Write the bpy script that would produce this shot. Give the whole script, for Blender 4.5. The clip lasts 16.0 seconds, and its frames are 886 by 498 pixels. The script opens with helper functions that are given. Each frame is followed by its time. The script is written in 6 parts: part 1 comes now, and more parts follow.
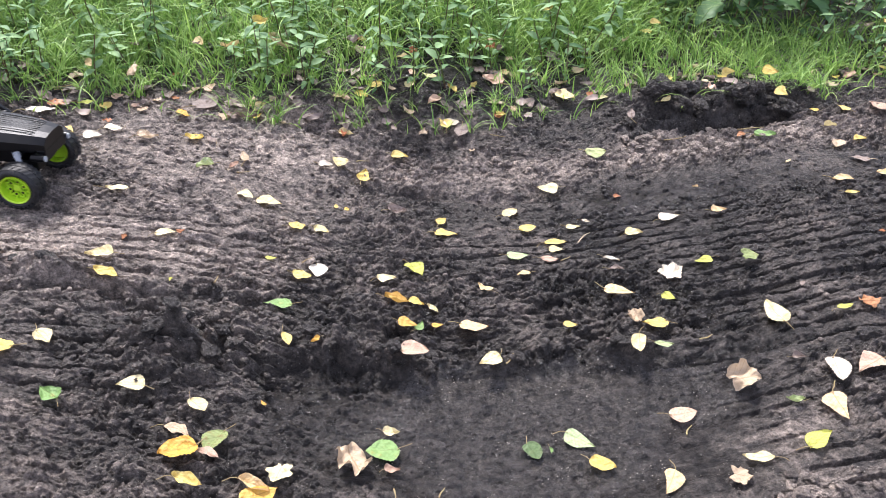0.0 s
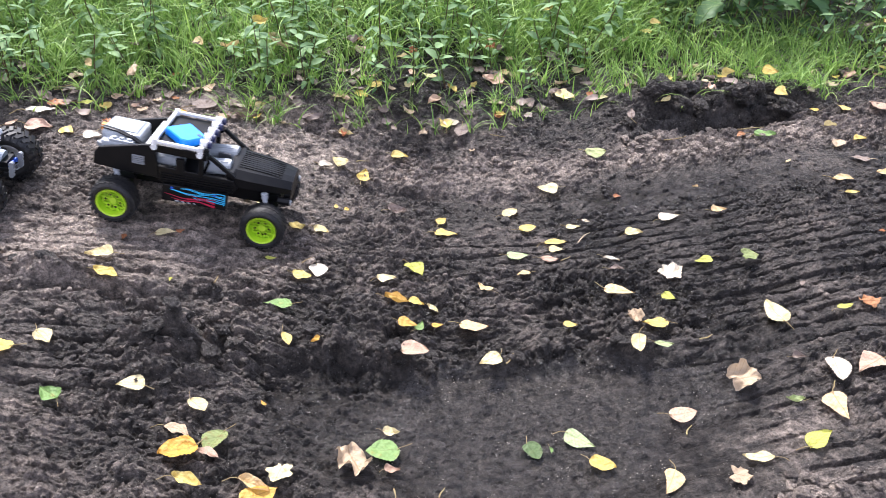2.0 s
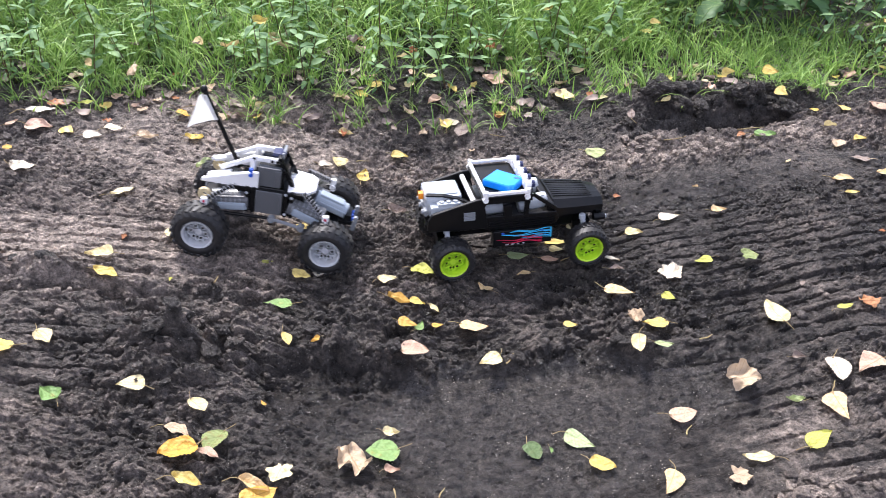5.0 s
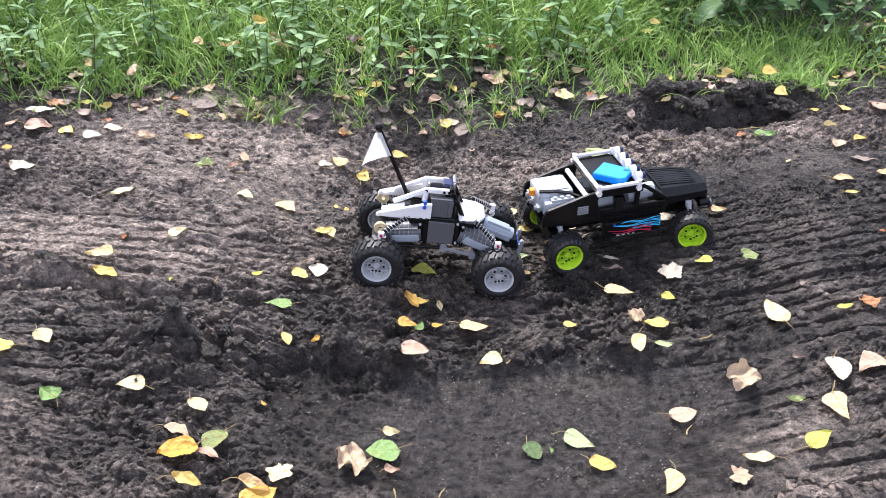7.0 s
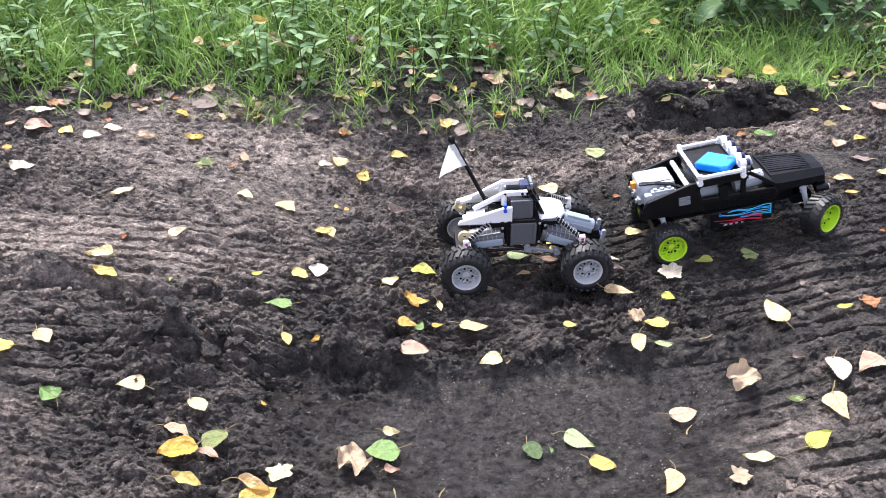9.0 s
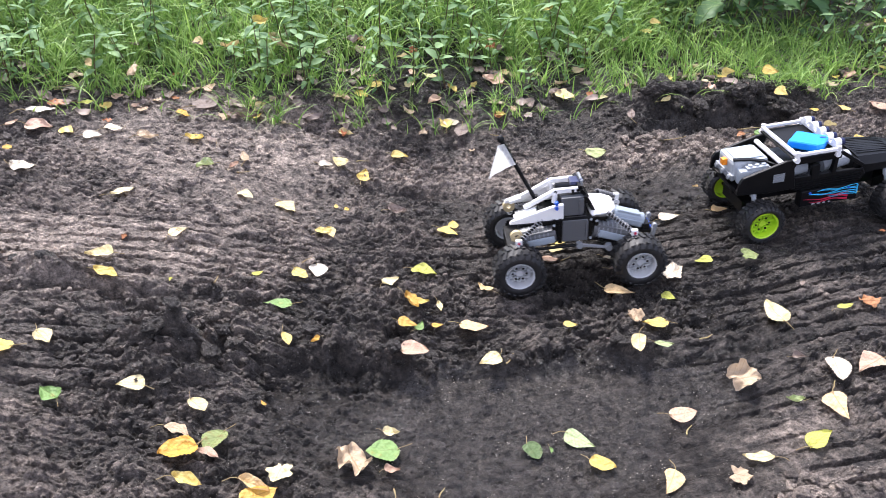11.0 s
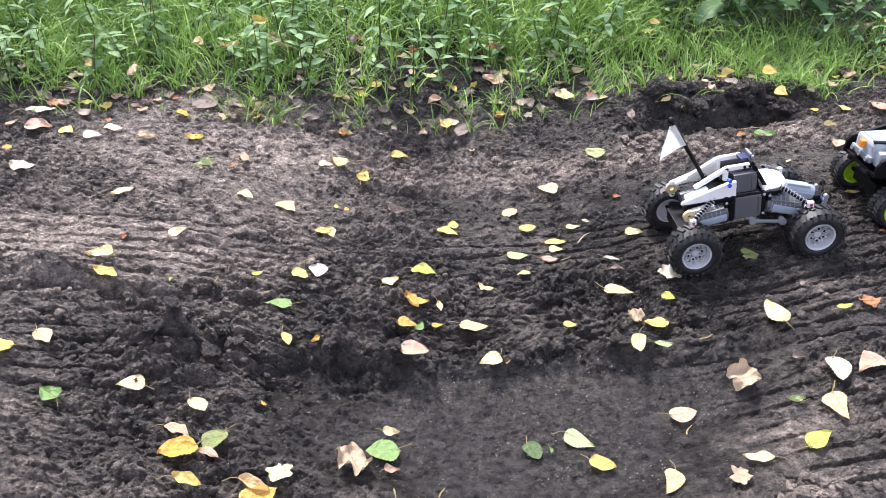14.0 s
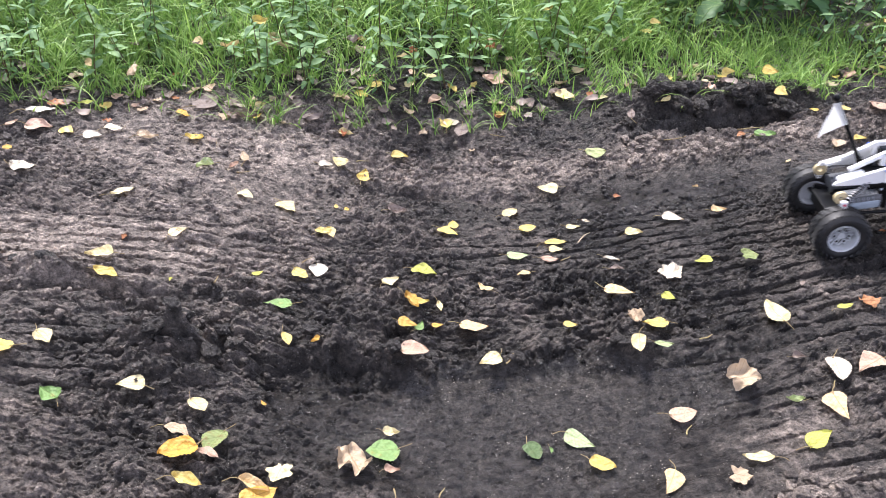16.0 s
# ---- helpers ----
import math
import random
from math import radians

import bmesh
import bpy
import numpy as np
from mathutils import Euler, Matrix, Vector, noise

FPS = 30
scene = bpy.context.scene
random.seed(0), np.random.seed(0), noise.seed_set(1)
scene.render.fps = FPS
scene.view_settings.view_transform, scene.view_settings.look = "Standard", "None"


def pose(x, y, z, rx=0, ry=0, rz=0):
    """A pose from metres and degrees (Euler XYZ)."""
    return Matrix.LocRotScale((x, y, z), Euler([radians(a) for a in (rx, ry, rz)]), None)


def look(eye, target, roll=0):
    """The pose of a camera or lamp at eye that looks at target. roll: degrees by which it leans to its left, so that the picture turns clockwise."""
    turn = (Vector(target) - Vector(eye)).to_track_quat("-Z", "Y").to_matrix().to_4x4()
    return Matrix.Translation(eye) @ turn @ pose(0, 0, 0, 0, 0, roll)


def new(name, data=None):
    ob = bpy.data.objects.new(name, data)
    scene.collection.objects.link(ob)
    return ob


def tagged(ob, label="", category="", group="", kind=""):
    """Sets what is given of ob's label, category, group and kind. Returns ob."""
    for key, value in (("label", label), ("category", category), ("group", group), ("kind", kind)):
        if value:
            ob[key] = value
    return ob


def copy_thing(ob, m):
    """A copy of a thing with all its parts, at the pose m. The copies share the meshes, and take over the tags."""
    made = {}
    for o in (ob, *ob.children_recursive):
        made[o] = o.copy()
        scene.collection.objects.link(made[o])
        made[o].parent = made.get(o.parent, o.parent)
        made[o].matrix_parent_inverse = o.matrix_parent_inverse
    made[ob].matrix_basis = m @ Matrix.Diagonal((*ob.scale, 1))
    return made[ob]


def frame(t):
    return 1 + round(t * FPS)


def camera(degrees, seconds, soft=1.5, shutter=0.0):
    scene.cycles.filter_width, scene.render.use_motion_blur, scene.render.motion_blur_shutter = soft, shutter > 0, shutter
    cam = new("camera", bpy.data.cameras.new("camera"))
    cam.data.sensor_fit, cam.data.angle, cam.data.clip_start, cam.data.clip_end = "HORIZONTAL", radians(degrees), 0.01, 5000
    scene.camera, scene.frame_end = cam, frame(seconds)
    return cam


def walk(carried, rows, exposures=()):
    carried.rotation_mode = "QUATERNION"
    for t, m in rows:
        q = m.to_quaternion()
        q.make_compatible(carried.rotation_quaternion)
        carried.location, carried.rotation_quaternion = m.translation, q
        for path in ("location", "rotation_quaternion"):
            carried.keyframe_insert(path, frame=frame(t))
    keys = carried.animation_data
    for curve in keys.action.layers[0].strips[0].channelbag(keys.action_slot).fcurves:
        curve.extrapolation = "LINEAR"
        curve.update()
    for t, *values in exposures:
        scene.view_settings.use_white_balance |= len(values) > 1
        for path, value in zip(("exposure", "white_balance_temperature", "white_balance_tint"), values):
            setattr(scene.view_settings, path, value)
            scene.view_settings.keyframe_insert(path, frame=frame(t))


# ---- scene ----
cam = camera(60.6, 16.0, soft=0.4, shutter=0.5)
CAM = pose(0, 0, 0.5976, 90 - 33.35, 0, 0)
walk(cam, [(0.0, CAM), (16.0, CAM)], exposures=[(0.0, 0.75, 6570, 15), (16.0, 0.75, 6570, 15)])

# ---- light: a bright overcast sky ----
world = bpy.data.worlds.new("sky")
scene.world = world
world.use_nodes = True
wn = world.node_tree.nodes
sky = wn.new("ShaderNodeTexSky")
sky.sky_type = "NISHITA"
sky.sun_disc = False
sky.sun_elevation = radians(53)
sky.sun_rotation = radians(200)
sky.dust_density = 4.0
soften = wn.new("ShaderNodeMixRGB")
soften.inputs[0].default_value = 0.75
soften.inputs[2].default_value = (6.0, 6.9, 9.6, 1)
world.node_tree.links.new(sky.outputs[0], soften.inputs[1])
world.node_tree.links.new(soften.outputs[0], wn["Background"].inputs[0])
wn["Background"].inputs[1].default_value = 0.105
sun_data = bpy.data.lights.new("sun", "SUN")
sun_data.energy = 5.4
sun_data.angle = radians(12)
sun_data.color = (1.0, 0.985, 0.985)
sun = new("sun", sun_data)
sun.matrix_world = look((-0.9, 2.85, 3.3), (0, 0.6, 0))


# ---- materials ----
def nodes_of(name):
    m = bpy.data.materials.new(name)
    m.use_nodes = True
    t = m.node_tree
    return m, t.nodes, t.links, t.nodes["Principled BSDF"]


def plastic(name, colour, rough=0.35, dirt=0.25, coat=0.0):
    """Moulded plastic with fine scuffs and a thin film of dried mud."""
    m, n, l, b = nodes_of(name)
    tc = n.new("ShaderNodeTexCoord")
    a = n.new("ShaderNodeTexNoise")
    a.inputs["Scale"].default_value, a.inputs["Detail"].default_value = 45, 6
    l.new(tc.outputs["Object"], a.inputs["Vector"])
    ramp = n.new("ShaderNodeValToRGB")
    ramp.color_ramp.elements[0].position, ramp.color_ramp.elements[1].position = 0.48, 0.75
    l.new(a.outputs["Fac"], ramp.inputs[0])
    k = n.new("ShaderNodeMath")
    k.operation = "MULTIPLY"
    k.inputs[1].default_value = dirt
    l.new(ramp.outputs[0], k.inputs[0])
    mix = n.new("ShaderNodeMixRGB")
    mix.inputs[1].default_value = (*colour, 1)
    mix.inputs[2].default_value = (0.12, 0.095, 0.075, 1)
    l.new(k.outputs[0], mix.inputs[0])
    l.new(mix.outputs[0], b.inputs["Base Color"])
    f = n.new("ShaderNodeTexNoise")
    f.inputs["Scale"].default_value = 400
    l.new(tc.outputs["Object"], f.inputs["Vector"])
    r = n.new("ShaderNodeMapRange")
    r.inputs["To Min"].default_value, r.inputs["To Max"].default_value = rough - 0.08, rough + 0.18
    l.new(a.outputs["Fac"], r.inputs[0])
    l.new(r.outputs[0], b.inputs["Roughness"])
    bump = n.new("ShaderNodeBump")
    bump.inputs["Strength"].default_value, bump.inputs["Distance"].default_value = 0.12, 0.0006
    l.new(f.outputs["Fac"], bump.inputs["Height"])
    l.new(bump.outputs[0], b.inputs["Normal"])
    return m


BLACK = plastic("black_plastic", (0.0045, 0.0048, 0.0055), 0.30, 0.02)
BLACK.node_tree.nodes["Principled BSDF"].inputs["Specular IOR Level"].default_value = 0.22
DARKGREY = plastic("dark_grey_plastic", (0.095, 0.10, 0.108), 0.33, 0.12)
LIGHTGREY = plastic("light_grey_plastic", (0.40, 0.435, 0.47), 0.33, 0.08)
MIDGREY = plastic("bluish_grey_plastic", (0.23, 0.25, 0.27), 0.3, 0.12)
WHITE = plastic("white_plastic", (0.83, 0.83, 0.82), 0.35, 0.06)
LIME = plastic("lime_plastic", (0.45, 0.72, 0.03), 0.35, 0.18)
BLUE = plastic("blue_plastic", (0.0, 0.27, 0.92), 0.35, 0.02)
NAVY = plastic("dark_blue_plastic", (0.010, 0.018, 0.075), 0.35, 0.05)
PIN = plastic("blue_pin", (0.02, 0.10, 0.55), 0.35, 0.0)
ORANGE = plastic("orange_plastic", (0.9, 0.28, 0.02), 0.35, 0.05)
TAN = plastic("tan_plastic", (0.55, 0.45, 0.26), 0.4, 0.2)
CYANPRINT = plastic("cyan_print", (0.03, 0.50, 0.85), 0.4, 0.03)
REDPRINT = plastic("red_print", (0.50, 0.015, 0.06), 0.4, 0.05)
LIDGREY = plastic("blue_grey_plastic", (0.28, 0.33, 0.38), 0.5, 0.06)
RIMGREY = plastic("rim_grey_plastic", (0.50, 0.52, 0.54), 0.35, 0.12)
METAL = plastic("spring_steel", (0.33, 0.33, 0.34), 0.3, 0.1)
RUBBER = plastic("tyre_rubber", (0.013, 0.013, 0.014), 0.5, 0.10)


def leafy(name, a, b, spots=(0.25, 0.14, 0.05), gloss=0.45, through_light=0.25, amount=0.5, veins=0.0):
    """A leaf: two tints, veins' worth of fine noise, brown spots, and light that shines through."""
    m, n, l, p = nodes_of(name)
    tc = n.new("ShaderNodeTexCoord")
    info = n.new("ShaderNodeObjectInfo")
    geo = n.new("ShaderNodeNewGeometry")
    add = n.new("ShaderNodeMath")
    l.new(info.outputs["Random"], add.inputs[0])
    l.new(geo.outputs["Random Per Island"], add.inputs[1])
    fr = n.new("ShaderNodeMath")
    fr.operation = "FRACT"
    l.new(add.outputs[0], fr.inputs[0])
    mix = n.new("ShaderNodeMixRGB")
    mix.inputs[1].default_value, mix.inputs[2].default_value = (*a, 1), (*b, 1)
    l.new(fr.outputs[0], mix.inputs[0])
    no = n.new("ShaderNodeTexNoise")
    no.noise_dimensions = "4D"
    no.inputs["Scale"].default_value, no.inputs["Detail"].default_value = (5.5 if veins else 90), 6
    l.new(tc.outputs["Object"], no.inputs["Vector"])
    w = n.new("ShaderNodeMath")
    w.operation = "MULTIPLY"
    w.inputs[1].default_value = 37.0
    l.new(fr.outputs[0], w.inputs[0])
    l.new(w.outputs[0], no.inputs["W"])
    ramp = n.new("ShaderNodeValToRGB")
    ramp.color_ramp.elements[0].position, ramp.color_ramp.elements[1].position = 0.56, 0.72
    l.new(no.outputs["Fac"], ramp.inputs[0])
    k = n.new("ShaderNodeMath")
    k.operation = "MULTIPLY"
    k.inputs[1].default_value = amount
    l.new(ramp.outputs[0], k.inputs[0])
    mix2 = n.new("ShaderNodeMixRGB")
    mix2.inputs[2].default_value = (*spots, 1)
    l.new(k.outputs[0], mix2.inputs[0])
    l.new(mix.outputs[0], mix2.inputs[1])
    shade = mix2.outputs[0]
    if veins:
        # a midrib along x and slanting side veins, in the leaf's own unit of length
        def m_(op, p_, q_):
            k_ = n.new("ShaderNodeMath")
            k_.operation = op
            for i_, v_ in enumerate((p_, q_)):
                if isinstance(v_, (int, float)):
                    k_.inputs[i_].default_value = v_
                else:
                    l.new(v_, k_.inputs[i_])
            return k_.outputs[0]
        sep = n.new("ShaderNodeSeparateXYZ")
        l.new(tc.outputs["Object"], sep.inputs[0])
        side = m_("ABSOLUTE", sep.outputs["Y"], 0.0)
        rib = m_("LESS_THAN", side, 0.014)
        run = m_("FRACT", m_("MULTIPLY", m_("SUBTRACT", sep.outputs["X"], m_("MULTIPLY", side, 0.8)), 8.0), 0.0)
        twigs_ = m_("MULTIPLY", m_("LESS_THAN", run, 0.13), 0.55)
        line = m_("MULTIPLY", m_("MAXIMUM", rib, twigs_), veins)
        vm = n.new("ShaderNodeMixRGB")
        vm.blend_type = "MULTIPLY"
        vm.inputs[2].default_value = (0.62, 0.52, 0.36, 1)
        l.new(line, vm.inputs[0])
        l.new(shade, vm.inputs[1])
        shade = vm.outputs[0]
        bp = n.new("ShaderNodeBump")
        bp.inputs["Strength"].default_value, bp.inputs["Distance"].default_value = 0.5, 0.012
        l.new(m_("ADD", m_("MULTIPLY", line, -1.0), m_("MULTIPLY", no.outputs["Fac"], 1.5)), bp.inputs["Height"])
        l.new(bp.outputs[0], p.inputs["Normal"])
    l.new(shade, p.inputs["Base Color"])
    p.inputs["Roughness"].default_value = gloss
    tr = n.new("ShaderNodeBsdfTranslucent")
    l.new(shade, tr.inputs["Color"])
    ms = n.new("ShaderNodeMixShader")
    ms.inputs[0].default_value = through_light
    l.new(p.outputs[0], ms.inputs[1])
    l.new(tr.outputs[0], ms.inputs[2])
    l.new(ms.outputs[0], n["Material Output"].inputs["Surface"])
    return m


LEAF = {name_: leafy(name_ + "_leaf", a_, b_, spots_, 0.5, 0.2, amount_, 0.6) for name_, a_, b_, spots_, amount_ in (
    ("yellow", (0.74, 0.59, 0.20), (0.70, 0.50, 0.11), (0.34, 0.19, 0.06), 0.6),
    ("cream", (0.76, 0.67, 0.40), (0.74, 0.62, 0.30), (0.42, 0.27, 0.10), 0.55),
    ("pale", (0.74, 0.68, 0.57), (0.70, 0.60, 0.45), (0.45, 0.33, 0.20), 0.5),
    ("orange", (0.66, 0.36, 0.05), (0.70, 0.45, 0.12), (0.30, 0.10, 0.03), 0.6),
    ("apricot", (0.70, 0.50, 0.28), (0.74, 0.56, 0.27), (0.36, 0.20, 0.10), 0.6),
    ("pink", (0.56, 0.36, 0.27), (0.58, 0.40, 0.28), (0.30, 0.15, 0.10), 0.5),
    ("red", (0.40, 0.13, 0.05), (0.44, 0.21, 0.09), (0.20, 0.07, 0.03), 0.5),
    ("tan", (0.50, 0.37, 0.24), (0.57, 0.44, 0.30), (0.26, 0.16, 0.09), 0.7),
    ("brown", (0.20, 0.150, 0.125), (0.33, 0.26, 0.22), (0.12, 0.08, 0.06), 0.5),
    ("green", (0.17, 0.31, 0.09), (0.23, 0.37, 0.12), (0.36, 0.32, 0.08), 0.6),
    ("palegreen", (0.40, 0.51, 0.26), (0.42, 0.48, 0.21), (0.46, 0.40, 0.14), 0.5),
    ("darkgreen", (0.08, 0.14, 0.05), (0.11, 0.17, 0.06), (0.16, 0.12, 0.05), 0.6),
    ("olive", (0.22, 0.28, 0.10), (0.28, 0.32, 0.10), (0.24, 0.15, 0.05), 0.9),
    ("lime", (0.53, 0.53, 0.11), (0.46, 0.48, 0.09), (0.22, 0.28, 0.06), 0.6),
)}
FLAGCLOTH = leafy("flag_cloth", (0.9, 0.9, 0.88), (0.88, 0.88, 0.86), (0.88, 0.88, 0.86), 0.7, 0.45, 0.3)
STALK = leafy("leaf_stalk", (0.42, 0.34, 0.16), (0.34, 0.24, 0.12))
GRASS = leafy("grass_blade", (0.09, 0.22, 0.04), (0.42, 0.62, 0.16), (0.56, 0.52, 0.24), 0.5, 0.35, 0.35)
WEED = leafy("weed_leaf", (0.07, 0.17, 0.06), (0.30, 0.47, 0.21), (0.3, 0.32, 0.1), 0.7, 0.3, 0.3)
BUSH = leafy("dark_weed_leaf", (0.05, 0.12, 0.04), (0.12, 0.24, 0.09), (0.2, 0.2, 0.08), 0.6, 0.3, 0.25)
WEEDSTEM = leafy("weed_stem", (0.12, 0.15, 0.05), (0.14, 0.07, 0.05))

# mud: dry crust, damp earth and wet slick, by the sheet's own damp plus painted hollow shade
MUD, n, l, p = nodes_of("mud")
tc = n.new("ShaderNodeTexCoord")
att = n.new("ShaderNodeAttribute")
att.attribute_name = "wet_and_shade"


def tex(scale, detail=8, rough=0.6):
    q = n.new("ShaderNodeTexNoise")
    q.inputs["Scale"].default_value, q.inputs["Detail"].default_value = scale, detail
    q.inputs["Roughness"].default_value = rough
    l.new(tc.outputs["Object"], q.inputs["Vector"])
    return q


def calc(op, a, b, clamp=False):
    q = n.new("ShaderNodeMath")
    q.operation, q.use_clamp = op, clamp
    for i, s in enumerate((a, b)):
        if isinstance(s, (int, float)):
            q.inputs[i].default_value = s
        else:
            l.new(s, q.inputs[i])
    return q.outputs[0]


big, mid, fine = tex(9), tex(38), tex(260, 6, 0.75)
wob = calc("ADD", calc("MULTIPLY", calc("SUBTRACT", big.outputs["Fac"], 0.5), 0.6), calc("MULTIPLY", calc("SUBTRACT", mid.outputs["Fac"], 0.5), 0.9))
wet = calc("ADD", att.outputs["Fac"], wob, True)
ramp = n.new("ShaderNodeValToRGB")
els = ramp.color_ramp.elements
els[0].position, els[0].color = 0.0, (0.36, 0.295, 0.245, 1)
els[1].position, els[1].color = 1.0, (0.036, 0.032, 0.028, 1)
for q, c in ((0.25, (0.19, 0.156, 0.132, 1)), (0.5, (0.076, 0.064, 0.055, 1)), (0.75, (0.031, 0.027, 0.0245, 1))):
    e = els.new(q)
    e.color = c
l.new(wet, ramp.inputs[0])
grain = n.new("ShaderNodeMixRGB")
grain.blend_type = "MULTIPLY"
grain.inputs[0].default_value = 1.0
gr = n.new("ShaderNodeMapRange")
gr.inputs["From Min"].default_value, gr.inputs["From Max"].default_value = 0.3, 0.7
gr.inputs["To Min"].default_value, gr.inputs["To Max"].default_value = 0.22, 1.85
l.new(fine.outputs["Fac"], gr.inputs[0])
lump = tex(75, 4, 0.6)
gl = n.new("ShaderNodeMapRange")
gl.inputs["From Min"].default_value, gl.inputs["From Max"].default_value = 0.32, 0.68
gl.inputs["To Min"].default_value, gl.inputs["To Max"].default_value = 0.35, 1.95
l.new(lump.outputs["Fac"], gl.inputs[0])
mottle = n.new("ShaderNodeMixRGB")
mottle.blend_type = "MULTIPLY"
mottle.inputs[0].default_value = 1.0
l.new(ramp.outputs[0], mottle.inputs[1])
l.new(gl.outputs[0], mottle.inputs[2])
l.new(mottle.outputs[0], grain.inputs[1])
l.new(gr.outputs[0], grain.inputs[2])
# pale grains of sand
vor = n.new("ShaderNodeTexVoronoi")
vor.inputs["Scale"].default_value = 150
l.new(tc.outputs["Object"], vor.inputs["Vector"])
sand = calc("MULTIPLY", calc("LESS_THAN", vor.outputs["Distance"], 0.13), calc("GREATER_THAN", mid.outputs["Fac"], 0.51))
pale = n.new("ShaderNodeMixRGB")
pale.inputs[2].default_value = (0.40, 0.36, 0.31, 1)
l.new(calc("MULTIPLY", sand, 0.75), pale.inputs[0])
l.new(grain.outputs[0], pale.inputs[1])
l.new(pale.outputs[0], p.inputs["Base Color"])
rr = n.new("ShaderNodeMapRange")
rr.inputs["From Min"].default_value, rr.inputs["From Max"].default_value = 0.35, 0.90
rr.inputs["To Min"].default_value, rr.inputs["To Max"].default_value = 0.75, 0.16
l.new(calc("ADD", wet, calc("MULTIPLY", calc("SUBTRACT", fine.outputs["Fac"], 0.5), 0.5)), rr.inputs[0])
l.new(rr.outputs[0], p.inputs["Roughness"])
bump = n.new("ShaderNodeBump")
bump.inputs["Strength"].default_value, bump.inputs["Distance"].default_value = 1.0, 0.014
slick = n.new("ShaderNodeMapRange")
slick.inputs["From Min"].default_value, slick.inputs["From Max"].default_value = 0.72, 0.88
slick.inputs["To Min"].default_value, slick.inputs["To Max"].default_value = 1.0, 0.62
l.new(att.outputs["Fac"], slick.inputs[0])
l.new(slick.outputs[0], bump.inputs["Strength"])
l.new(calc("ADD", fine.outputs["Fac"], calc("MULTIPLY", lump.outputs["Fac"], 0.7)), bump.inputs["Height"])
l.new(bump.outputs[0], p.inputs["Normal"])


# ---- the lie of the land ----
def smooth(e0, e1, v):
    u = np.clip((v - e0) / (e1 - e0), 0, 1)
    return u * u * (3 - 2 * u)


def vnoise(x, y, seed):
    """Smooth random field of unit grain, -1 to 1."""
    xi, yi = np.floor(x), np.floor(y)
    fx, fy = x - xi, y - yi
    fx, fy = fx * fx * (3 - 2 * fx), fy * fy * (3 - 2 * fy)

    def h(i, j):
        s = np.sin(i * 127.1 + j * 311.7 + seed * 74.7) * 43758.5453
        return (s - np.floor(s)) * 2 - 1

    a = h(xi, yi) * (1 - fx) + h(xi + 1, yi) * fx
    b = h(xi, yi + 1) * (1 - fx) + h(xi + 1, yi + 1) * fx
    return a * (1 - fy) + b * fy


def turned(x, y, size, seed):
    c, s = math.cos(seed * 1.7), math.sin(seed * 1.7)
    return vnoise((c * x - s * y) / size + seed * 9.1, (s * x + c * y) / size - seed * 5.3, seed)


def blob(x, y, cx, cy, rx, ry, turn=0.0):
    c, s = math.cos(turn), math.sin(turn)
    u, v = (c * (x - cx) + s * (y - cy)) / rx, (-s * (x - cx) + c * (y - cy)) / ry
    return np.exp(-(u * u + v * v))


def cells(x, y, size, seed):
    """Broken-up clods: for each spot the random height of its clod (-1 to 1), and how far it is from the crack beside it."""
    u, v = x / size, y / size
    ui, vi = np.floor(u), np.floor(v)
    f1, f2, own = np.full(x.shape, 9.0), np.full(x.shape, 9.0), np.zeros(x.shape)
    for i in (-1, 0, 1):
        for j in (-1, 0, 1):
            a, b = ui + i, vi + j
            h = np.sin(a * 127.1 + b * 311.7 + seed * 74.7) * 43758.5453
            g = np.sin(a * 269.5 + b * 183.3 + seed * 31.1) * 24634.6345
            h, g = h - np.floor(h), g - np.floor(g)
            px, py = u - (a + 0.1 + 0.8 * h), v - (b + 0.1 + 0.8 * g)
            q = np.hypot(px, py)
            k = (h * 7.3 + g * 3.1)
            mine = (k - np.floor(k)) * 2 - 1 + 1.3 * (px * (h - 0.5) + py * (g - 0.5))
            near = q < f1
            f2 = np.where(near, f1, np.minimum(f2, q))
            own = np.where(near, mine, own)
            f1 = np.where(near, q, f1)
    return own, f2 - f1


def macro(x, y):
    dip = -0.121 * np.exp(-((x - 0.09) / 0.52) ** 2) * (1 - 0.8 * smooth(1.2, 1.6, y))
    return dip - 0.035 * np.clip(x, -1.5, 1.5) + 0.5 * smooth(2.5, 12, y) * 0.4


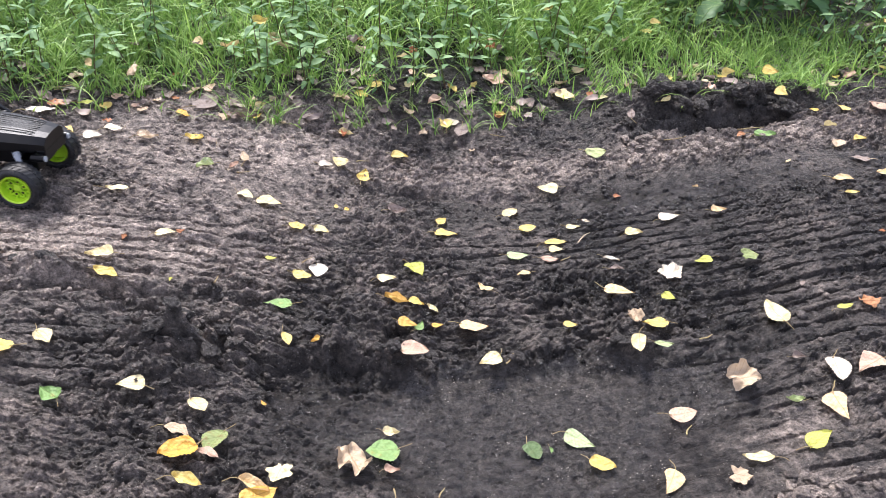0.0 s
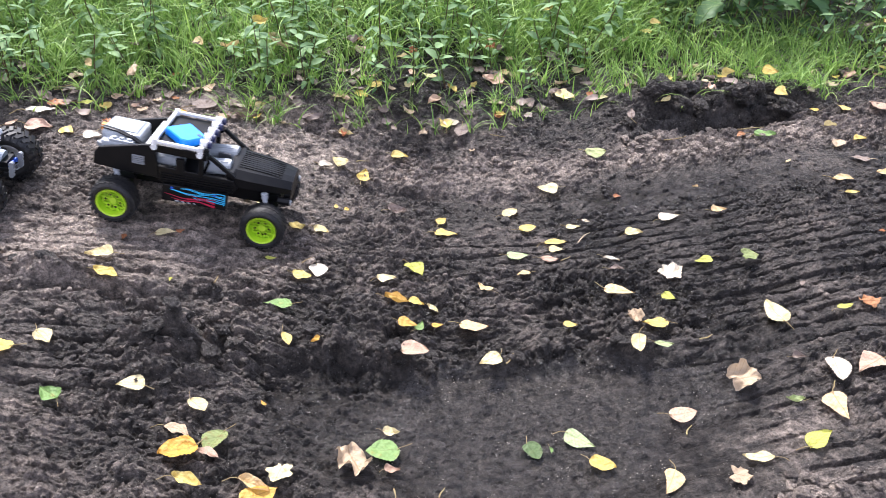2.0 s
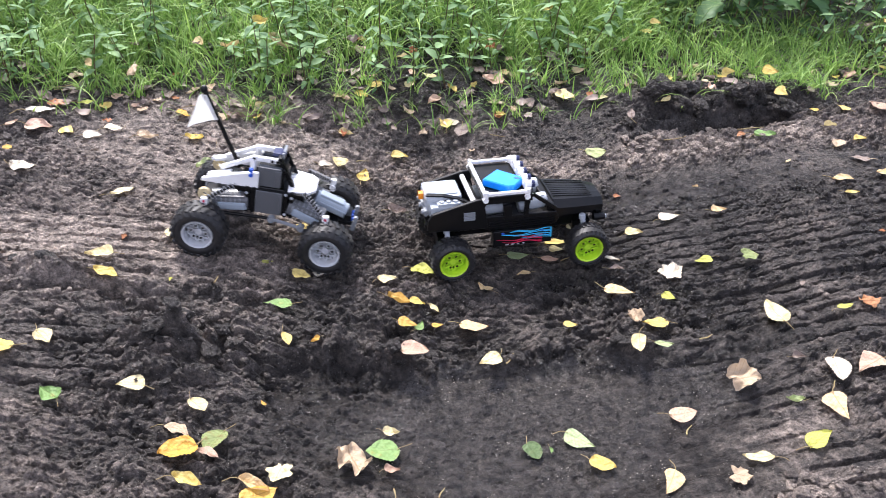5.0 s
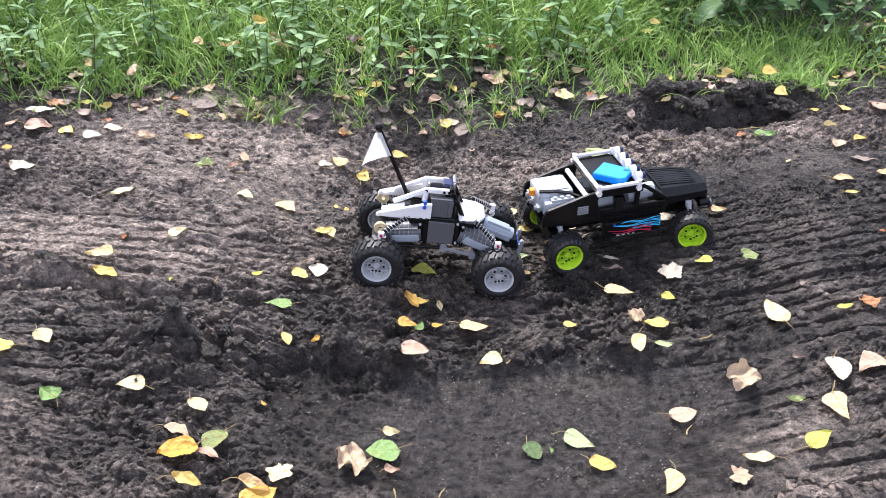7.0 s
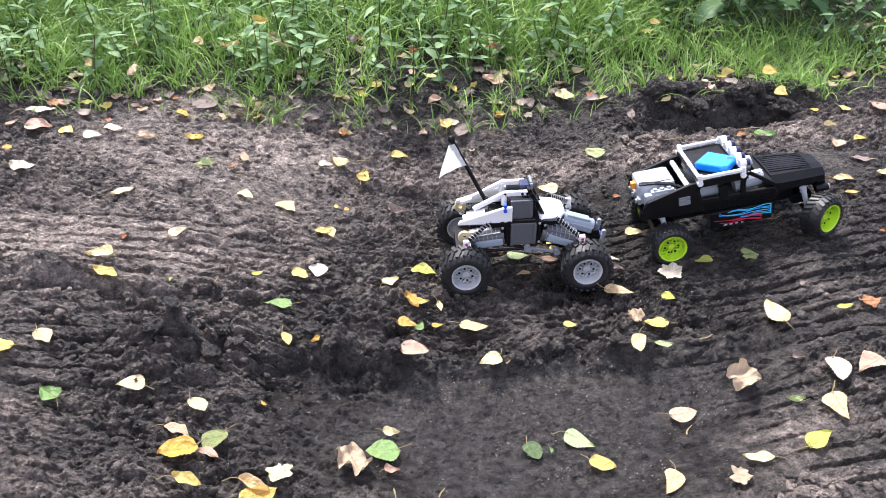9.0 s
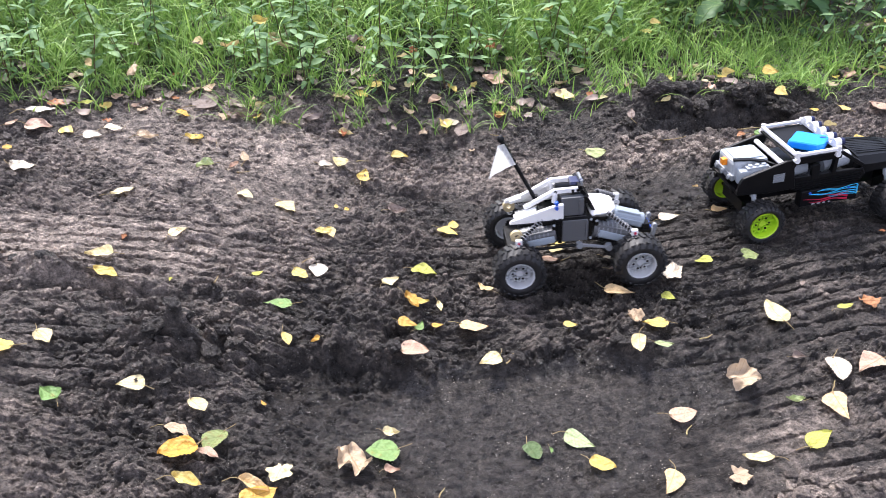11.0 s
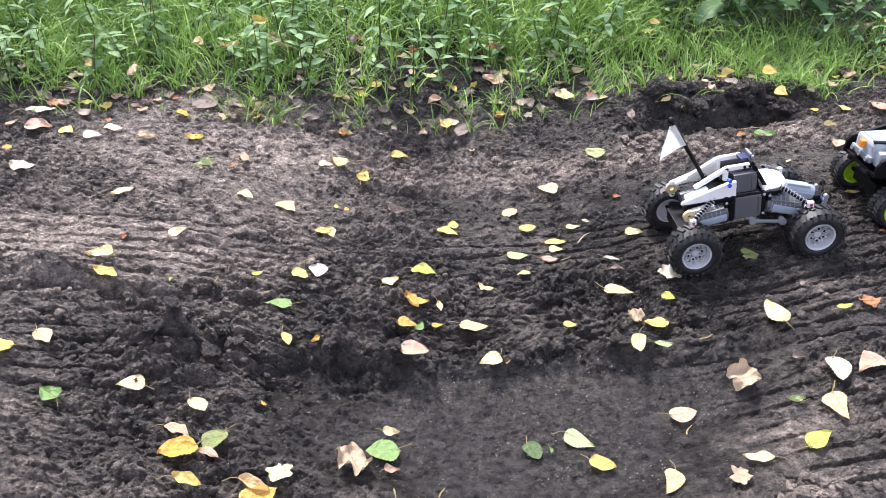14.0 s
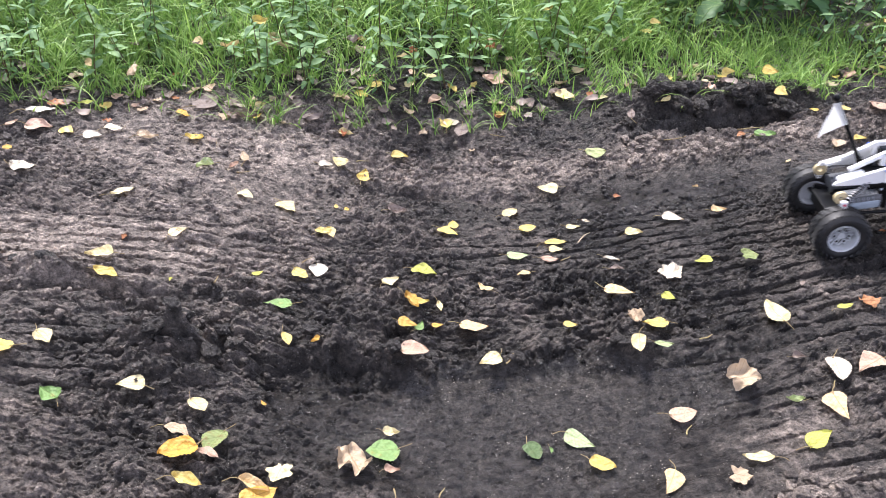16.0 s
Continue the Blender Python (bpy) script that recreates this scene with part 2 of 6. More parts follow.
def fields(x, y):
    """Height of the ground, and its damp with the shade of hollows mixed in."""
    z = macro(x, y)
    near = (1 - smooth(2.2, 3.6, np.hypot(x, y - 1)))
    mud = 1 - smooth(1.42, 1.6, y - 0.1 * x + 0.04 * turned(x, y, 0.25, 3))
    puddle = smooth(0.30, 0.62, blob(x, y, 0.10, 0.665, 0.31, 0.135, 0.05) + 0.16 * turned(x, y, 0.09, 5) + 0.07 * turned(x, y, 0.03, 6))
    rub = smooth(0.3, 0.7, blob(x, y, 0.62, 1.27, 0.45, 0.06, 0.08))
    churn = np.clip(blob(x, y, -0.28, 0.78, 0.30, 0.13) + blob(x, y, 0.02, 0.90, 0.5, 0.10) + blob(x, y, 0.58, 1.50, 0.17, 0.06, 0.2) + blob(x, y, -0.15, 1.02, 0.25, 0.06) + 0.25, 0, 1)
    # broad lumps, clods and crumbs
    d = 0.009 * turned(x, y, 0.14, 1) + 0.006 * turned(x, y, 0.06, 2)
    xs = 0.5 * x
    c1 = np.abs(turned(xs, y - 0.12 * x, 0.042, 7) + 0.3 * turned(x, y, 0.012, 33)) * 1.6
    c2 = np.abs(turned(xs + 0.012 * turned(x, y, 0.03, 8), y - 0.12 * x, 0.019, 9)) * 1.6
    c3 = 1 - 2.2 * np.abs(turned(x, y, 0.0115, 10))
    c4 = turned(x, y, 0.0065, 11)
    bend = y - 0.12 * x + 0.010 * turned(x, y, 0.05, 35)
    c5 = np.sqrt(np.abs(vnoise(x / 0.034 + 7, bend / 0.0105, 36) * 0.7 + 0.5 * vnoise(x / 0.016, bend / 0.007 + 3, 37)))
    patch = smooth(-0.5, 0.6, turned(x, y, 0.16, 12))
    d += churn * (0.006 * (c1 - 0.5) - 0.005 * (c2 - 0.5) + 0.008 * (c5 - 0.4)) + (0.35 + 0.65 * patch) * (1 - 0.45 * blob(x, y, -0.45, 1.22, 0.45, 0.22)) * (-0.0034 * (c2 - 0.5) + 0.0050 * (c5 - 0.4) + 0.0022 * c3 + 0.0024 * c4) + 0.0020 * churn * c4
    wx, wy = x + 0.006 * turned(x, y, 0.02, 61), y - 0.1 * x + 0.004 * turned(x, y, 0.015, 62)
    k1, e1 = cells(wx * 0.5, wy, 0.024, 63)
    k2, e2 = cells(wx * 0.55, wy, 0.0115, 64)
    k3, e3 = cells(x, y, 0.0060, 65)
    crumb = 0.0056 * k2 * smooth(0.0, 0.10, e2) + 0.0042 * k3 * smooth(0.0, 0.2, e3)
    d += (0.30 + 0.55 * patch + 0.15 * churn) * (1 - 0.55 * blob(x, y, -0.45, 1.22, 0.45, 0.22)) * crumb + churn * 0.010 * k1 * smooth(0.0, 0.14, e1)
    # ribbed wheel tracks that run along the hollow
    v = y - 0.13 * x + 0.006 * turned(x, y, 0.2, 13) + 0.0022 * turned(x, y, 0.035, 14)
    ph = v / 0.0265
    tooth = np.abs(ph - np.floor(ph) - 0.5) * 2
    groove = -smooth(0.70, 0.83, tooth) * (0.55 + 0.45 * smooth(-0.4, 0.3, turned(x, y, 0.06, 53)))
    right = smooth(0.05, 0.3, x)
    band = smooth(0.925, 0.945, v) * (1 - smooth(1.085, 1.10, v)) + right * smooth(0.845, 0.86, v) * (1 - smooth(1.135, 1.15, v)) + 0.75 * smooth(0.70, 0.73, v) * (1 - smooth(0.80, 0.83, v)) * smooth(0.05, 0.3, np.abs(x - 0.05)) + 0.7 * right * smooth(0.46, 0.50, v) * (1 - smooth(0.66, 0.70, v))
    band = np.clip(band + 0.6 * smooth(0.80, 0.82, v) * (1 - smooth(0.925, 0.945, v)), 0, 1)
    band = band * smooth(-0.95, -0.25, 0.5 * (1 - smooth(-0.3, -0.12, x)) + turned(x, y, 0.22, 15) + 0.35 * turned(x, y, 0.07, 16)) * (1 - 0.35 * blob(x, y, -0.08, 0.97, 0.16, 0.10))
    d = d * (1 - 0.50 * band) + 0.0125 * band * (1 + 0.7 * (1 - smooth(-0.3, -0.12, x))) * (0.62 + 0.45 * turned(x, y, 0.12, 51) + 0.4 * turned(x, y, 0.045, 52)) * (groove * (0.95 + 0.25 * c3) + 0.25)
    # cross lugs pressed into the rubbed lane
    lug = np.sin((x + 0.5 * v) / 0.021 * 6.283) * smooth(1.16, 1.18, v) * (1 - smooth(1.22, 1.24, v)) * smooth(-0.1, 0.2, x)
    d += 0.0018 * lug
    # a few deep old ruts and the scarp above the puddle
    for v0, depth, wide, lo, hi in ((0.905, 0.016, 0.012, -2, -0.15), (0.800, 0.020, 0.016, -0.5, 0.4), (0.865, 0.013, 0.010, 0.1, 2), (0.745, 0.012, 0.010, 0.2, 2), (1.255, 0.014, 0.016, -0.2, 0.35)):
        d += -depth * np.exp(-((v - v0) / wide) ** 2) * smooth(lo, lo + 0.15, x) * (1 - smooth(hi - 0.15, hi, x)) * (0.6 + 0.4 * turned(x, y, 0.09, 17))
    d += 0.034 * blob(x, y, -0.33, 0.735, 0.085, 0.050) * (0.45 + 0.9 * c1 + 0.5 * (c2 - 0.5)) + 0.040 * blob(x, y, -0.12, 0.785, 0.14, 0.026, -0.12) * (0.45 + 0.8 * c1 + 0.5 * (c2 - 0.5)) + 0.030 * blob(x, y, 0.17, 0.805, 0.16, 0.024, 0.1) * (0.45 + 0.8 * c1)
    edge = y - (0.772 + 0.05 * (x + 0.1) + 0.010 * turned(x, y, 0.05, 81) + 0.004 * turned(x, y, 0.015, 82))
    d += 0.016 * smooth(-0.004, 0.004, edge) * np.exp(-np.clip(edge, 0, 1) / 0.035) * smooth(-0.30, -0.18, x) * (1 - smooth(0.22, 0.36, x))
    d += 0.020 * blob(x, y, -0.56, 0.86, 0.08, 0.03) * (0.4 + c1) - 0.02 * blob(x, y, -0.20, 0.72, 0.07, 0.02, -0.1)
    # the torn-up mound by the grass
    d += 0.022 * smooth(0.1, 0.5, blob(x, y, 0.60, 1.545, 0.19, 0.034, 0.10)) * (0.55 + 0.6 * c1 + 0.5 * (c2 - 0.5)) - 0.034 * smooth(0.2, 0.6, blob(x, y, 0.57, 1.455, 0.15, 0.028, 0.12))
    d = d * (1 - 0.75 * rub) * (0.35 + 0.65 * mud)
    flat = -0.012 + 0.0016 * k2 * smooth(0.0, 0.3, e2) + 0.0011 * k3 + 0.0012 * vnoise((x + 0.5 * y) / 0.012, (y - 0.2 * x) / 0.03, 73) + 0.0016 * turned(x, y, 0.07, 18) + 0.0006 * c3 + 0.0006 * c4 + 0.0004 * np.sin(bend / 0.006 + 2 * turned(x, y, 0.06, 19))
    d = d * (1 - 0.8 * puddle) + 0.8 * puddle * flat
    bank_wet = smooth(0.35, 0.75, blob(x, y, 0.12, 0.755, 0.26, 0.05, 0.06) + 0.2 * turned(x, y, 0.05, 71))
    d = d * (1 - 0.45 * bank_wet)
    bank = (1 - mud) * (0.02 + 0.02 * turned(x, y, 0.3, 20) + 0.05 * smooth(1.6, 2.4, y))
    w = 0.56 + 0.12 * turned(x, y, 0.3, 21) + 0.10 * turned(x, y, 0.1, 22)
    w += 0.30 * bank_wet + 0.30 * puddle + 0.06 * np.clip(churn - 0.25, 0, 1) + 0.12 * blob(x, y, -0.25, 0.56, 0.16, 0.06) + 0.20 * blob(x, y, 0.58, 1.49, 0.20, 0.05, 0.12)
    w -= 0.35 * blob(x, y, -0.50, 1.20, 0.45, 0.20) + 0.30 * blob(x, y, 0.0, 1.32, 0.3, 0.06) + 0.42 * blob(x, y, 0.40, 0.655, 0.12, 0.035) + 0.12 * blob(x, y, 0.45, 0.56, 0.18, 0.04)
    w -= 0.40 * blob(x, y, 0.42, 1.365, 0.34, 0.05, 0.1) + 0.22 * blob(x, y, -0.25, 1.44, 0.45, 0.05, 0.1) + 0.25 * blob(x, y, -0.35, 0.96, 0.3, 0.05) + 0.34 * blob(x, y, 0.90, 1.42, 0.25, 0.08) + 0.22 * blob(x, y, -0.49, 0.56, 0.10, 0.10) + 0.15 * blob(x, y, 0.75, 0.95, 0.3, 0.2) + 0.44 * blob(x, y, -0.62, 0.90, 0.26, 0.12)
    # relief shade put into the damp value: hollows darker, crests paler
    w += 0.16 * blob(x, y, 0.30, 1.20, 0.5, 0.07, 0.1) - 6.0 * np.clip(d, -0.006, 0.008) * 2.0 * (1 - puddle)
    w += (1 - mud) * 0.22 + 0.13 * blob(x, y, 0.50, 1.10, 0.5, 0.16, 0.1)
    w = 0.55 + near * (w - 0.55)
    return z + near * (d + bank), np.clip(w, 0.02, 0.98)


SHEET = {}


def ground_z(x, y):
    """Height of the sheet at one spot, between its four nearest corners."""
    xs, ys, Z = SHEET["xs"], SHEET["ys"], SHEET["Z"]
    i = min(max(int(np.searchsorted(xs, x)) - 1, 0), len(xs) - 2)
    j = min(max(int(np.searchsorted(ys, y)) - 1, 0), len(ys) - 2)
    u, v = (x - xs[i]) / (xs[i + 1] - xs[i]), (y - ys[j]) / (ys[j + 1] - ys[j])
    return float((Z[j, i] * (1 - u) + Z[j, i + 1] * u) * (1 - v) + (Z[j + 1, i] * (1 - u) + Z[j + 1, i + 1] * u) * v)


def graded(lo, hi, step, far):
    inner = list(np.arange(lo, hi + step / 2, step))
    left, right, s = [], [], step
    a, b = inner[0], inner[-1]
    while b < far:
        s *= 1.22
        a, b = a - s, b + s
        left.append(a)
        right.append(b)
    return np.array(left[::-1] + inner + right)


def grid_mesh(name, xs, ys):
    X, Y = np.meshgrid(xs, ys)
    Z, Wt = fields(X.ravel(), Y.ravel())
    co = np.stack([X.ravel(), Y.ravel(), Z], 1).astype(np.float32)
    nx, ny = len(xs), len(ys)
    SHEET.update(xs=xs, ys=ys, Z=Z.reshape(ny, nx))
    i = (np.arange(ny - 1)[:, None] * nx + np.arange(nx - 1)[None]).ravel()
    quads = np.stack([i, i + 1, i + 1 + nx, i + nx], 1).astype(np.int32)
    me = bpy.data.meshes.new(name)
    me.vertices.add(len(co))
    me.vertices.foreach_set("co", co.ravel())
    me.loops.add(quads.size)
    me.loops.foreach_set("vertex_index", quads.ravel())
    me.polygons.add(len(quads))
    me.polygons.foreach_set("loop_start", np.arange(0, quads.size, 4, dtype=np.int32))
    me.polygons.foreach_set("loop_total", np.full(len(quads), 4, dtype=np.int32))
    me.update(calc_edges=True)
    me.validate()
    me.polygons.foreach_set("use_smooth", np.zeros(len(quads), dtype=bool))
    a = me.attributes.new("wet_and_shade", "FLOAT", "POINT")
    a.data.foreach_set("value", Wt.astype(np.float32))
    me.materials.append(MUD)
    return me


ground = new("ground", grid_mesh("ground", graded(-1.02, 1.12, 0.0025, 300), graded(0.44, 1.68, 0.0017, 300)))
tagged(ground, "dark churned mud track with ribbed wheel ruts", "ground", kind="structure")


# ---- building blocks ----
def part(name, bm, material, parent=None, label="", smooth_faces=False):
    """One bmesh as one mesh object under a thing or a part."""
    me = bpy.data.meshes.new(name)
    for f in bm.faces:
        f.smooth = smooth_faces
    bm.to_mesh(me)
    bm.free()
    me.materials.append(material)
    ob = new(name, me)
    if parent is not None:
        ob.parent = parent
    if label:
        tagged(ob, label)
    return ob


def box(bm, cx, cy, cz, sx, sy, sz, m=None, bevel=0.0012):
    """A bevelled block with its middle at (cx, cy, cz)."""
    mat = (m or Matrix()) @ Matrix.Translation((cx, cy, cz)) @ Matrix.Diagonal((sx, sy, sz, 1))
    made = bmesh.ops.create_cube(bm, size=1, matrix=mat)["verts"]
    if bevel:
        edges = {e for v in made for e in v.link_edges}
        bmesh.ops.bevel(bm, geom=list(edges), offset=bevel, segments=2, affect="EDGES", profile=0.6)


def rod(bm, a, b, r, segs=10, r2=None):
    """A round bar from a to b."""
    a, b = Vector(a), Vector(b)
    d = b - a
    m = Matrix.Translation((a + b) / 2) @ d.to_track_quat("Z", "Y").to_matrix().to_4x4()
    bmesh.ops.create_cone(bm, cap_ends=True, segments=segs, radius1=r, radius2=r if r2 is None else r2, depth=d.length, matrix=m)


def beam(bm, a, b, w, h, bevel=0.001):
    """A flat-sided bar from a to b, w across and h high."""
    a, b = Vector(a), Vector(b)
    d = b - a
    m = Matrix.Translation((a + b) / 2) @ d.to_track_quat("X", "Z").to_matrix().to_4x4()
    box(bm, 0, 0, 0, d.length, w, h, m, bevel)


def slab(bm, outline, y0, y1, bevel=0.0008):
    """A plate from an outline in x and z, between y0 and y1."""
    va = [bm.verts.new((x, y0, z)) for x, z in outline]
    vb = [bm.verts.new((x, y1, z)) for x, z in outline]
    k = len(outline)
    faces = [bm.faces.new(va), bm.faces.new(vb[::-1])]
    for i in range(k):
        faces.append(bm.faces.new((va[i], vb[i], vb[(i + 1) % k], va[(i + 1) % k])))
    bmesh.ops.recalc_face_normals(bm, faces=faces)
    if bevel:
        bmesh.ops.bevel(bm, geom=list({e for f in faces for e in f.edges}), offset=bevel, segments=1, affect="EDGES")


def plate(bm, outline, z0, z1, m=None, bevel=0.0008):
    """A plate from an outline in x and y, between z0 and z1."""
    m = m or Matrix()
    va = [bm.verts.new(m @ Vector((x, y, z0))) for x, y in outline]
    vb = [bm.verts.new(m @ Vector((x, y, z1))) for x, y in outline]
    k = len(outline)
    faces = [bm.faces.new(va[::-1]), bm.faces.new(vb)]
    for i in range(k):
        faces.append(bm.faces.new((va[i], va[(i + 1) % k], vb[(i + 1) % k], vb[i])))
    bmesh.ops.recalc_face_normals(bm, faces=faces)
    if bevel:
        bmesh.ops.bevel(bm, geom=list({e for f in faces for e in f.edges}), offset=bevel, segments=1, affect="EDGES")


def lathe(bm, profile, segs=36):
    """A ring turned about the y axis from points (radius, y); closed on itself."""
    rings = []
    for i in range(segs):
        a = 2 * math.pi * i / segs
        rings.append([bm.verts.new((r * math.cos(a), y, r * math.sin(a))) for r, y in profile])
    k = len(profile)
    for i in range(segs):
        p0, p1 = rings[i], rings[(i + 1) % segs]
        for j in range(k):
            bm.faces.new((p0[j], p0[(j + 1) % k], p1[(j + 1) % k], p1[j]))
    bmesh.ops.recalc_face_normals(bm, faces=bm.faces[:])


def coil(bm, a, b, r, turns, wire):
    """A coil spring from a to b."""
    a, b = Vector(a), Vector(b)
    q = (b - a).to_track_quat("Z", "Y").to_matrix()
    steps = turns * 10
    last = None
    for i in range(steps + 1):
        ang = 2 * math.pi * i / 10
        c = a + (b - a) * i / steps + q @ Vector((r * math.cos(ang), r * math.sin(ang), 0))
        rad, up = q @ Vector((math.cos(ang), math.sin(ang), 0)), (b - a).normalized()
        ring = [bm.verts.new(c + wire * (math.cos(u) * rad + math.sin(u) * up)) for u in (0.78, 2.36, 3.93, 5.5)]
        if last:
            for j in range(4):
                bm.faces.new((last[j], last[(j + 1) % 4], ring[(j + 1) % 4], ring[j]))
        last = ring
    bmesh.ops.recalc_face_normals(bm, faces=bm.faces[:])


def disc_mesh():
    bm = bmesh.new()
    bmesh.ops.create_cone(bm, cap_ends=True, segments=10, radius1=1, radius2=1, depth=1)
    me = bpy.data.meshes.new("rim_hole_shade")
    bm.to_mesh(me)
    bm.free()
    me.materials.append(BLACK)
    return me


DISC = disc_mesh()


def make_wheel(parent, x, y, radius, width, rim_r, rim_mat, rim_label, lugs, lug_h, side):
    """Wheel with axle hub, rubber tyre with lugs and a six-spoked rim. side: -1 or 1, the outer face's way along y."""
    bm = bmesh.new()
    rod(bm, (0, -width * 0.2, 0), (0, width * 0.2, 0), 0.0035, 12)
    wheel = part("wheel", bm, BLACK, parent)
    h = width / 2
    R = radius - lug_h
    bm = bmesh.new()
    lathe(bm, [(rim_r * 0.98, -h * 0.80), (rim_r * 1.10, -h * 0.95), ((rim_r + R) / 2, -h), (R * 0.94, -h * 0.86), (R * 0.99, -h * 0.62), (R, 0), (R * 0.99, h * 0.62), (R * 0.94, h * 0.86), ((rim_r + R) / 2, h), (rim_r * 1.10, h * 0.95), (rim_r * 0.98, h * 0.80)], 40)
    for f in bm.faces:
        f.smooth = True
    for i in range(lugs):
        for row, s in ((-1, 0.0), (1, 0.5)):
            a = 2 * math.pi * (i + s) / lugs
            m = Matrix.Rotation(-a, 4, "Y") @ Matrix.Translation((R + lug_h * 0.25, row * h * 0.44, 0)) @ Matrix.Rotation(row * 0.35, 4, "X")
            box(bm, 0, 0, 0, lug_h * 1.5, h * 0.80, R * 6.283 / lugs * 0.52, m, 0)
            m = Matrix.Rotation(-a, 4, "Y") @ Matrix.Translation((R * 0.95, row * h * 0.90, 0)) @ Matrix.Rotation(-row * 0.75, 4, "Z")
            box(bm, 0, 0, 0, lug_h * 4.2, h * 0.10, R * 6.283 / lugs * 0.42, m, 0)
    tyre = part("tyre", bm, RUBBER, wheel, "black lugged rubber tyre with dried mud", True)
    for f in tyre.data.polygons[40 * 11:]:
        f.use_smooth = False
    bm = bmesh.new()
    o = side
    lathe(bm, [(rim_r, o * h * 0.98), (rim_r * 1.0, -o * h * 0.8), (rim_r * 0.88, -o * h * 0.8), (rim_r * 0.86, o * h * 0.30), (rim_r * 0.90, o * h * 0.92)], 40)
    # dished centre: hub boss, six studs and spokes
    d0, d1 = o * h * 0.18, o * h * 0.45
    rod(bm, (0, d0 - o * 0.004, 0), (0, d1, 0), rim_r * 0.24, 16)
    for i in range(6):
        a = 2 * math.pi * i / 6
        c, s = math.cos(a), math.sin(a)
        rod(bm, (rim_r * 0.47 * c, d0, rim_r * 0.47 * s), (rim_r * 0.47 * c, d1, rim_r * 0.47 * s), rim_r * 0.155, 12)
        a2 = a + math.pi / 6
        beam(bm, (rim_r * 0.2 * c, d0, rim_r * 0.2 * s), (rim_r * 0.88 * c, d0, rim_r * 0.88 * s), 0.004, 0.003, 0)
        beam(bm, (rim_r * 0.50 * c, d0, rim_r * 0.50 * s), (rim_r * 0.88 * math.cos(a2), d0, rim_r * 0.88 * math.sin(a2)), 0.004, 0.003, 0)
        beam(bm, (rim_r * 0.50 * math.cos(a + 2 * math.pi / 6), d0, rim_r * 0.50 * math.sin(a + 2 * math.pi / 6)), (rim_r * 0.88 * math.cos(a2), d0, rim_r * 0.88 * math.sin(a2)), 0.004, 0.003, 0)
    part("rim", bm, rim_mat, wheel, rim_label)
    # solid back plate in the rim's colour
    bm = bmesh.new()
    bmesh.ops.create_cone(bm, cap_ends=True, segments=32, radius1=rim_r * 0.87, radius2=rim_r * 0.87, depth=0.002, matrix=Matrix.Translation((0, o * h * 0.02, 0)) @ Matrix.Rotation(math.pi / 2, 4, "X"))
    part("rim_plate", bm, rim_mat, wheel)
    # black discs paint the shade of the stud holes and spoke gaps
    for i in range(6):
        a = 2 * math.pi * i / 6
        for rr, aa, size, dd in ((0.47, a, 0.085, d1 + o * 0.0004), (0.66, a + math.pi / 6, 0.10, d0 - o * 0.0016), (0.74, a, 0.07, d0 - o * 0.0016)):
            hole = new("rim_hole_shade", DISC)
            hole.parent = wheel
            hole.matrix_local = Matrix.Translation((rim_r * rr * math.cos(aa), dd, rim_r * rr * math.sin(aa))) @ Matrix.Rotation(math.pi / 2, 4, "X") @ Matrix.Diagonal((rim_r * size, rim_r * size, 0.0006, 1))
    wheel.location = (x, y, radius)
    return wheel


# ---- the black toy truck ----
truck = tagged(new("toy_truck"), "black brick-built toy pickup truck with lime wheels and flame decals", "toy car")


